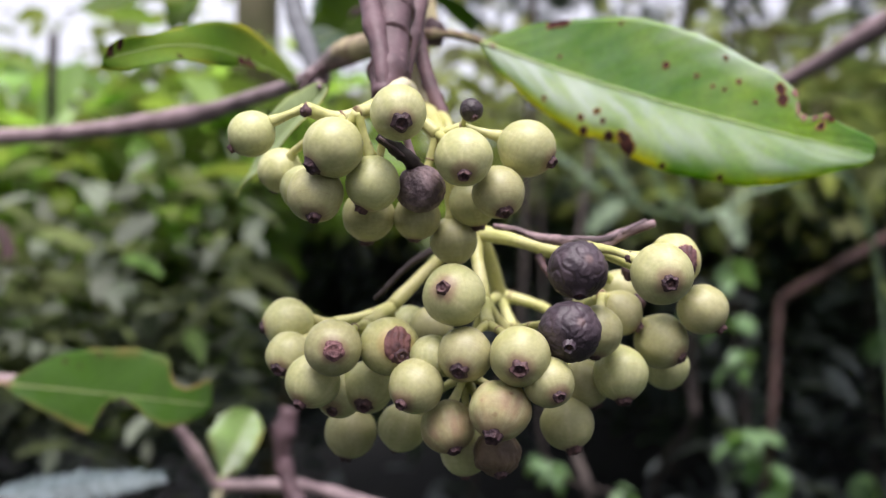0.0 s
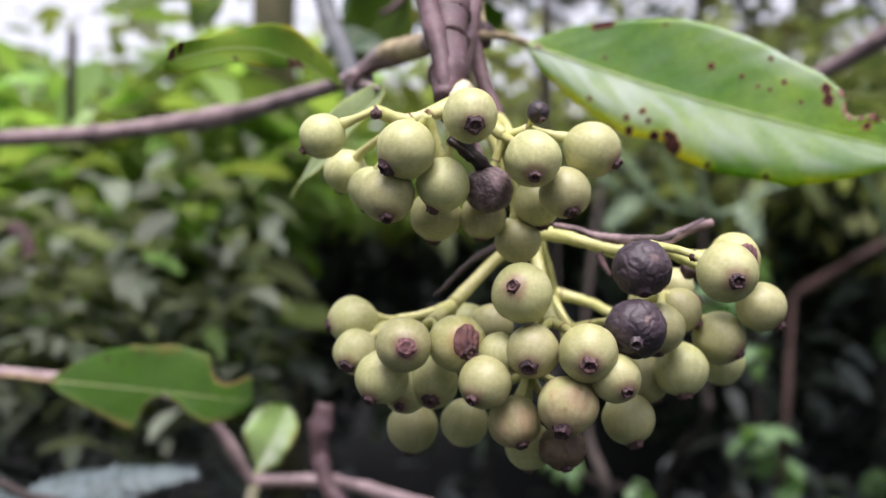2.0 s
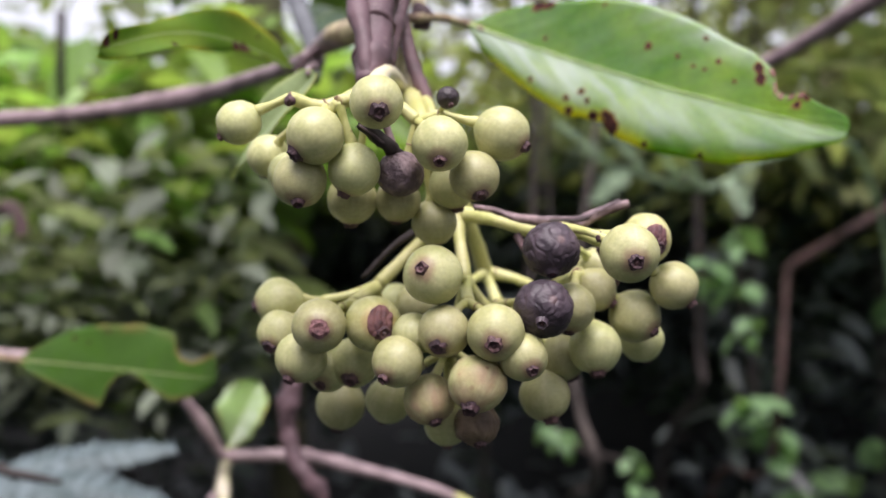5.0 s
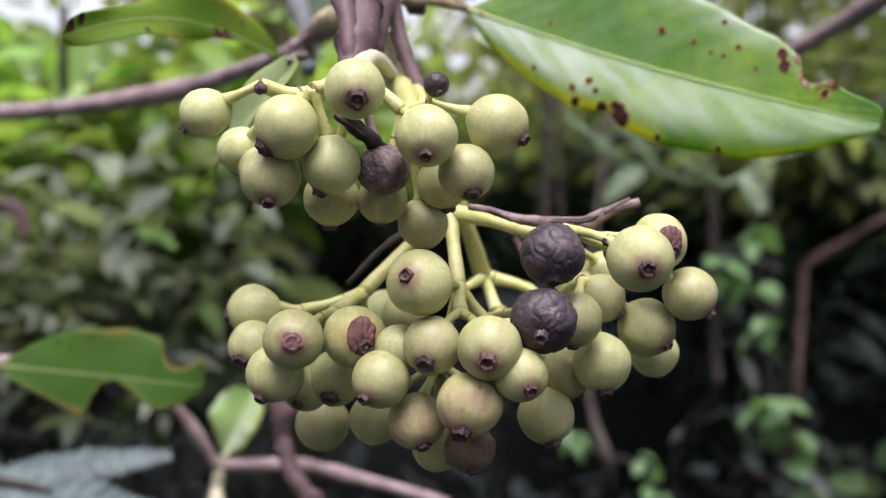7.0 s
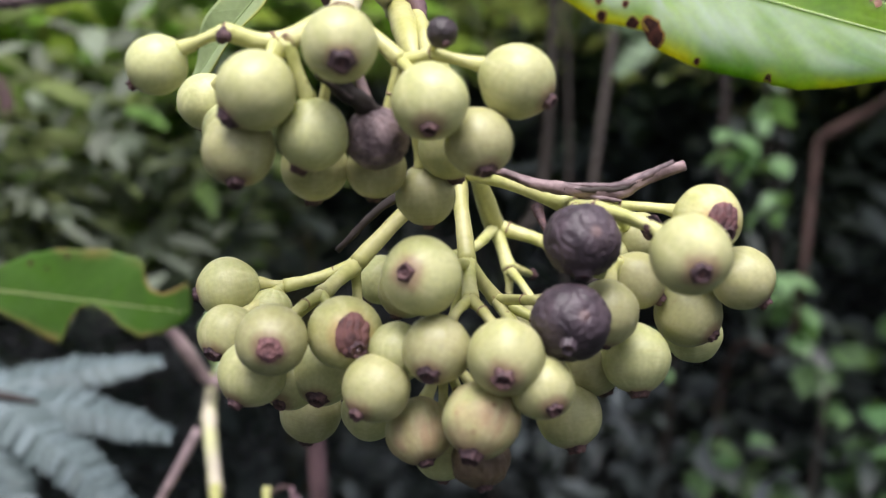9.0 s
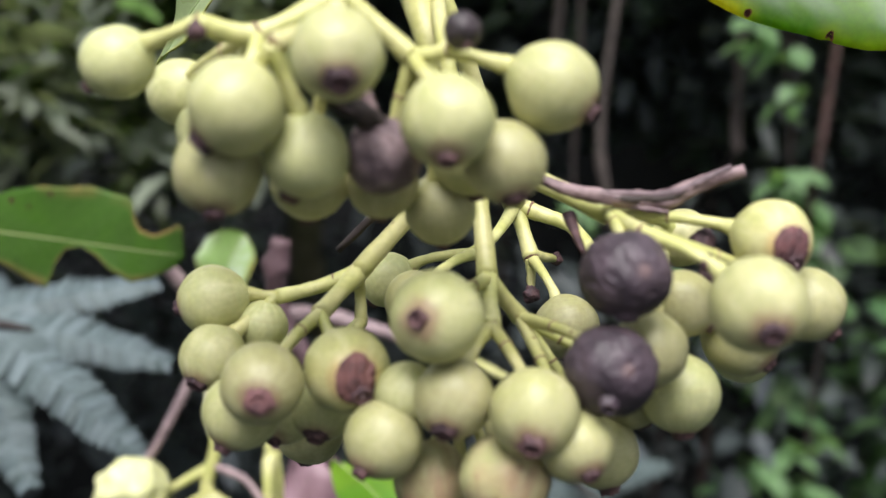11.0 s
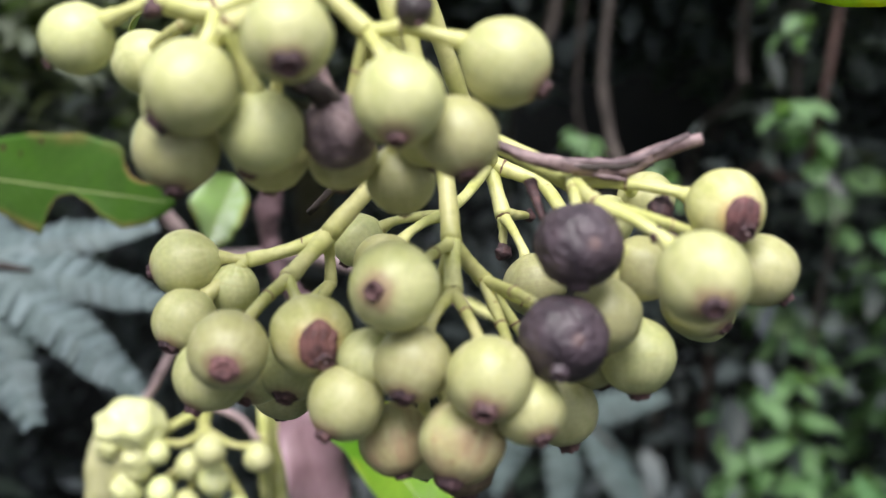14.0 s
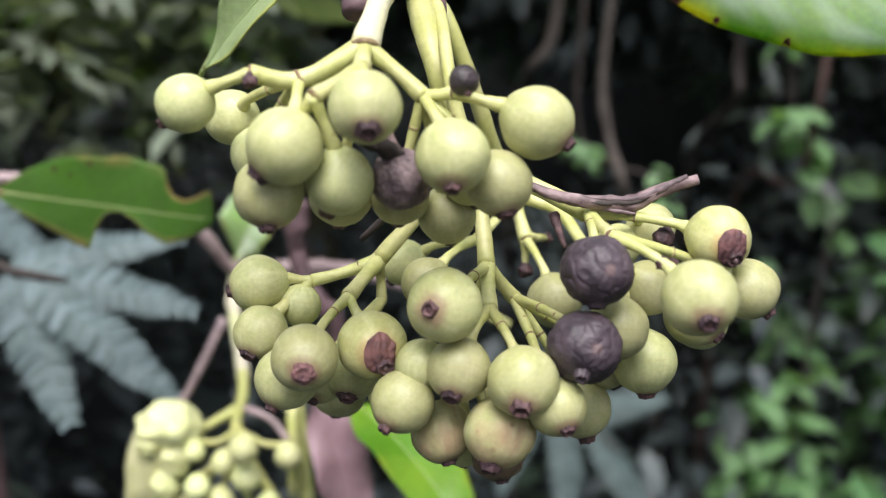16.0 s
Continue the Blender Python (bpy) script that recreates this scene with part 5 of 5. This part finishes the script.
gx, gy = 90, 90
gv = []
for i in range(gx + 1):
    for j in range(gy + 1):
        a, b = (i / gx * 2 - 1), (j / gy * 2 - 1)
        px, py = math.copysign(abs(a) ** 4 * 600 + abs(a) * 3, a), math.copysign(abs(b) ** 4 * 600 + abs(b) * 3, b) + 1.0
        # bank: an added rise behind the undergrowth that closes off the sky.
        bank = (1.15 + 0.55 * max(0, min(1, (px + 0.1) / 0.5))) * max(0, min(1, (py - 1.75) / 0.8)) + 0.1 * noise.noise(Vector((px * 0.8, py * 0.8, 0)))
        gv.append((px, py, bank * max(0, 1 - max(abs(px), py) / 60)))
gf = [(i * (gy + 1) + j, (i + 1) * (gy + 1) + j, (i + 1) * (gy + 1) + j + 1, i * (gy + 1) + j + 1) for i in range(gx) for j in range(gy)]
ground = tagged(new("ground", mesh_of("ground", gv, gf, SOIL)), "leaf-littered ground darkened for shade, raised behind to hide the sky", "ground", "", "structure")



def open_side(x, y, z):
    """The light-coloured leaves keep to one side of, and above, a hollow kept dark."""
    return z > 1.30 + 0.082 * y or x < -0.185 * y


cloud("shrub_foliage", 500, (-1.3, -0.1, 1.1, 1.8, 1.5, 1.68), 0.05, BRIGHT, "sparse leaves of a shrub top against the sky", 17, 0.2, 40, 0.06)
cloud("shrub_foliage", 6500, (-1.3, -0.08, 0.95, 1.7, 1.28, 1.53), 0.066, BRIGHT, "bright green shrub leaves behind the branch, sunlight in their colour", 1, 0.3, 90, 0.06, 0.42, open_side)
cloud("shrub_foliage", 2200, (-1.3, -0.15, 0.9, 1.5, 1.23, 1.38), 0.047, HAZE, "shrub leaves coloured dull blue-green for haze in the undergrowth", 2, 0.3, 70, 0.06, 0.42, open_side)
cloud("shrub_foliage", 900, (-0.75, -0.17, 0.8, 0.95, 1.24, 1.37), 0.036, HAZE, "dull blue-green shrub leaves, soft light put into their colour", 21, 0.3, 34, 0.045, 0.42, open_side)
cloud("shrub_foliage", 700, (-1.3, -0.2, 0.85, 1.4, 1.12, 1.28), 0.06, GREY, "grey-green leaves in the undergrowth", 13, 0.02, 70, 0.055)
cloud("shrub_foliage", 3600, (-0.1, 1.3, 1.15, 1.8, 1.44, 1.64), 0.05, PALEGREEN, "green shrub leaves with soft light put into their colour", 3, 0.3, 80, 0.07)
cloud("shrub_foliage", 2600, (0.0, 1.3, 1.5, 1.8, 1.32, 1.5), 0.05, SHADE, "leaves coloured dark green for deep shade", 4, 0.3, 60, 0.06)
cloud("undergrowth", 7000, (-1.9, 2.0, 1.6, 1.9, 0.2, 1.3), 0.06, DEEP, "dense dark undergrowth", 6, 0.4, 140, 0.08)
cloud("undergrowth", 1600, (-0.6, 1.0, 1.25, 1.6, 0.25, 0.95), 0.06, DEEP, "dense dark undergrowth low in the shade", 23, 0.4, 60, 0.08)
cloud("vine_foliage", 360, (0.32, 0.75, 1.25, 1.45, 0.5, 0.98), 0.052, VINE, "fresh green vine leaves massed low in the shade", 14, 0.5, 22, 0.035, 0.65)
cloud("undergrowth", 800, (0.25, 1.0, 1.3, 1.6, 0.75, 1.42), 0.055, GREY, "dim grey-green leaves in the shade", 22, 0.35, 34, 0.06)
# Overhead leaf layers added to keep daylight off the background.
cloud("tree_canopy", 7000, (-0.1, 2.6, 1.9, 4.0, 2.35, 2.9), 0.10, SHADE, "leafy canopy added overhead to shade the undergrowth", 7, 0.4, 120, 0.16)
cloud("tree_canopy", 4000, (-0.1, 2.2, 1.8, 2.3, 2.25, 2.5), 0.09, SHADE, "leafy canopy added overhead to shade the undergrowth", 8, 0.4, 100, 0.10)
cloud("tree_canopy", 2000, (0.0, 2.0, 0.85, 1.25, 2.1, 2.35), 0.09, SHADE, "unseen leafy bough added to keep the background dark", 15, 0.3, 110, 0.09)
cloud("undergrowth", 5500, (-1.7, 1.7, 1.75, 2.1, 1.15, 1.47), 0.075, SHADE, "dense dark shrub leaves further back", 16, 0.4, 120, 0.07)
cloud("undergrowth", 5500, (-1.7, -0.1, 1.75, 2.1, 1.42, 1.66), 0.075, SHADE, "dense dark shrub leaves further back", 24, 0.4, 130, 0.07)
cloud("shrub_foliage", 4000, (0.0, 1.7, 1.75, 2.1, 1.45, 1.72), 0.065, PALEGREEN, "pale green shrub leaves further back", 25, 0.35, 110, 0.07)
cloud("shrub_foliage", 900, (-1.1, -0.16, 0.9, 1.2, 1.36, 1.52), 0.06, VIVID, "fresh green leaves with caught light put into their colour", 26, 0.25, 45, 0.045, 0.42, open_side)
# Added backing that closes sky gaps where the hollow should stay dark.
cloud("undergrowth", 3500, (-0.6, 0.45, 1.68, 1.95, 1.2, 1.5), 0.07, DEEP, "dark leaves added behind a hollow to hide the sky", 27, 0.4, 90, 0.06)
# Low leaves added to hide the soil and cut the light it bounces.
cloud("ground_cover", 9000, (-2.3, 2.3, -2.3, 1.7, 0.02, 0.3), 0.13, SHADE, "low dark leaves added over the ground to cut bounced light", 12, 0.1, 200, 0.16)
# Leaf walls around and behind the camera, added to cut low side light.
cloud("thicket", 5000, (-3.2, -2.1, -2.5, 2.2, 0.1, 3.0), 0.16, SHADE, "unseen leaf wall added to block low side light", 9, 0.4, 110, 0.18)
cloud("thicket", 5000, (2.1, 3.2, -2.5, 2.2, 0.1, 3.0), 0.16, SHADE, "unseen leaf wall added to block low side light", 10, 0.4, 110, 0.18)
cloud("thicket", 6000, (-2.6, 2.6, -3.2, -2.2, 0.1, 2.9), 0.16, SHADE, "unseen leaf wall added to block low side light", 11, 0.4, 120, 0.18)


# hanging vines: a thin stem with tufts of small leaves
def small_leaf(material, size):
    v, f = [], []
    for i in range(6):
        u = i / 5
        w = 0.36 * size * math.sin(math.pi * min(0.98, u * 0.94 + 0.06)) ** 0.8
        z = -0.18 * size * u * u
        v += [(u * size, -w, z + 0.25 * w), (u * size, 0, z), (u * size, w, z + 0.25 * w)]
    for i in range(5):
        b = i * 3
        f += [(b, b + 1, b + 4, b + 3), (b + 1, b + 2, b + 5, b + 4)]
    return mesh_of("leaf", v, f, material)


VINE_LEAF = small_leaf(VINE, 0.03)


def vine(points, tufts, label, seed, size=1.0):
    t = thing("vine", points[0], label, "vine", "hanging vines")
    part("stem", tube(points, 0.0022, 8, 6, 0.1, seed), DARKBARK, t)
    rnd = random.Random(seed)
    for c in tufts:
        for k in range(6):
            ob = new("leaf", VINE_LEAF)
            ob.parent = t
            at = Vector(c) + Vector((rnd.uniform(-0.012, 0.012), rnd.uniform(-0.012, 0.012), rnd.uniform(-0.014, 0.014)))
            sc = size * rnd.uniform(0.75, 1.25)
            ob.matrix_basis = Matrix.LocRotScale(at - ORIGIN[t], Euler((rnd.uniform(-0.5, 0.5), rnd.uniform(0.1, 0.9), rnd.uniform(0, 6.28))), (sc, sc, sc))
    return t


vine([V(0.33, 1.15, 1.75), V(0.325, 1.15, 1.34), V(0.33, 1.15, 1.24), V(0.34, 1.15, 1.16), V(0.375, 1.18, 1.09), V(0.41, 1.2, 1.02)],
     [V(0.323, 1.14, 1.333), V(0.322, 1.14, 1.286), V(0.331, 1.14, 1.235), V(0.336, 1.14, 1.159), V(0.373, 1.17, 1.097), V(0.30, 1.15, 1.30), V(0.36, 1.16, 1.12)], "hanging vine with fresh green leaves in the shade", 61)
vine([V(0.40, 1.32, 1.8), V(0.385, 1.3, 1.16), V(0.43, 1.35, 1.075), V(0.485, 1.4, 0.985), V(0.52, 1.4, 0.89), V(0.55, 1.4, 0.81), V(0.57, 1.4, 0.7)],
     [V(0.428, 1.34, 1.076), V(0.482, 1.39, 0.987), V(0.49, 1.38, 0.95), V(0.518, 1.39, 0.893), V(0.53, 1.39, 0.85), V(0.551, 1.39, 0.809), V(0.57, 1.39, 0.75), V(0.56, 1.39, 0.70), V(0.59, 1.38, 0.90), V(0.60, 1.38, 0.78)], "hanging vine with fresh green leaves in the shade", 62)
vine([V(0.44, 1.27, 1.0), V(0.42, 1.26, 0.85), V(0.418, 1.25, 0.743), V(0.381, 1.25, 0.669), V(0.34, 1.25, 0.6)],
     [V(0.36, 1.24, 0.767), V(0.40, 1.24, 0.79), V(0.418, 1.24, 0.743), V(0.395, 1.24, 0.71), V(0.381, 1.24, 0.669), V(0.345, 1.24, 0.69), V(0.331, 1.24, 0.643), V(0.36, 1.24, 0.62), V(0.43, 1.24, 0.69), V(0.44, 1.24, 0.80), V(0.42, 1.24, 0.64)], "low vine with clustered green leaves in the shade", 63, 1.15)
vine([V(0.62, 1.5, 1.7), V(0.62, 1.48, 1.1), V(0.60, 1.46, 0.8), V(0.55, 1.45, 0.55)],
     [V(0.62, 1.45, 1.25), V(0.66, 1.45, 1.12), V(0.60, 1.45, 1.05), V(0.65, 1.45, 0.98), V(0.62, 1.44, 0.88), V(0.66, 1.44, 0.80), V(0.56, 1.44, 0.62), V(0.62, 1.44, 0.68), V(0.50, 1.44, 0.58), V(0.48, 1.43, 0.66)], "hanging vine with fresh green leaves in the shade", 65, 1.1)
vine([V(0.10, 1.1, 1.62), V(0.108, 1.1, 1.3), V(0.109, 1.1, 1.135), V(0.187, 1.1, 1.093), V(0.21, 1.12, 1.06)], [V(0.109, 1.09, 1.135), V(0.115, 1.09, 1.12), V(0.187, 1.09, 1.093), V(0.20, 1.09, 1.075)], "thin vine with few green leaves in the shade", 64, 0.6)


def bare(name, pts, radii, material, label, category="stem", seed=0):
    """A bare stem in the undergrowth: its bark and a few knots on it."""
    ob = thing(name, pts[-1] if pts[-1].z < pts[0].z else pts[0], label, category)
    part("bark", tube(pts, radii, 12, 6, 0.15, seed, (0.3, 0.6)), material, ob)
    rnd = random.Random(seed)
    for k in range(1, len(pts) - 1):
        at = pts[k] * 0.7 + pts[k + 1] * 0.3
        r = radii[k]
        side = Vector((rnd.uniform(-1, 1), -0.8, rnd.uniform(-0.3, 0.3))).normalized()
        part("knot", orb(at + side * r * 0.62, r * 0.55, side, (0, 0, 1), 0, 0.25, 0.2, seed + k, 10, 14), material, ob)
    return ob


bare("stem", [V(0.75, 0.95, 1.55), V(0.4474, 1.0500, 1.3605), V(0.4192, 1.1000, 1.3346), V(0.3850, 1.1440, 1.3065), V(0.3790, 1.1500, 1.2950), V(0.3745, 1.1500, 1.2439), V(0.3655, 1.1500, 1.1429), V(0.363, 1.2, 1.06), V(0.36, 1.48, 0.92), V(0.36, 1.62, 0.0)], [0.006, 0.0052, 0.005, 0.005, 0.0044, 0.0036, 0.0035, 0.0035, 0.005, 0.008], DULLBARK, "bent brown vine stem in the undergrowth", "stem", 51)
bare("branch", [V(0.145, 0.52, 1.398), V(0.1726, 0.50, 1.4106), V(0.2065, 0.45, 1.4302), V(0.30, 0.40, 1.49), V(0.6, 0.45, 1.55), V(0.9, 0.6, 1.2), V(1.0, 0.7, 0.0)], [0.003, 0.004, 0.0042, 0.005, 0.007, 0.01, 0.012], TWIG, "smooth pinkish-brown branch behind the large leaf", "branch", 52)
bare("tree_trunk", [V(-0.30, 1.85, 0.5), V(-0.24, 1.45, 1.25), V(-0.1866, 1.0200, 1.5189), V(-0.1756, 0.9500, 1.5580), V(-0.15, 0.9, 2.3)], [0.03, 0.025, 0.021, 0.0205, 0.02], MOSSBARK, "slender mossy trunk among leaves", "tree trunk", 53)
bare("stem", [V(-0.52, 1.75, 0.6), V(-0.47, 1.35, 1.30), V(-0.352, 0.92, 1.435), V(-0.333, 0.86, 1.53), V(-0.32, 0.88, 1.9)], [0.006, 0.004, 0.004, 0.004], DARKBARK, "thin dark upright stem", "stem", 54)
bare("stem", [V(-0.42, 0.88, 1.37), V(-0.394, 0.85, 1.364), V(-0.373, 0.85, 1.359), V(-0.363, 0.85, 1.342), V(-0.368, 0.85, 1.321), V(-0.389, 0.85, 1.307), V(-0.45, 0.88, 1.25), V(-0.5, 0.95, 0.1)], [0.005, 0.006, 0.0065, 0.0065, 0.006, 0.006, 0.007, 0.009], BARK, "pale curled woody stem among leaves", "stem", 55)
bare("stem", [V(0.11, 1.22, 1.7), V(0.09, 1.2, 1.271), V(0.054, 1.2, 1.184), V(0.04, 1.45, 1.0), V(0.03, 1.62, 0.0)], [0.005, 0.005, 0.005, 0.005, 0.006], DARKBARK, "dark slanting stem in the shade", "stem", 56)
bare("stem", [V(0.291, 1.2, 1.7), V(0.291, 1.2, 1.232), V(0.29, 1.2, 1.156), V(0.285, 1.45, 0.95), V(0.28, 1.62, 0.0)], [0.004, 0.005, 0.005, 0.005, 0.006], DARKBARK, "dark upright stem in the shade", "stem", 57)
bare("stem", [V(0.15, 0.98, 1.5), V(0.110, 0.92, 1.25), V(0.114, 0.9, 1.175), V(0.126, 0.9, 1.115), V(0.14, 1.35, 0.9), V(0.15, 1.6, 0.0)], [0.003, 0.0035, 0.004, 0.0045, 0.005, 0.006], DARKBARK, "dull brown leaning stem in the shade", "stem", 58)
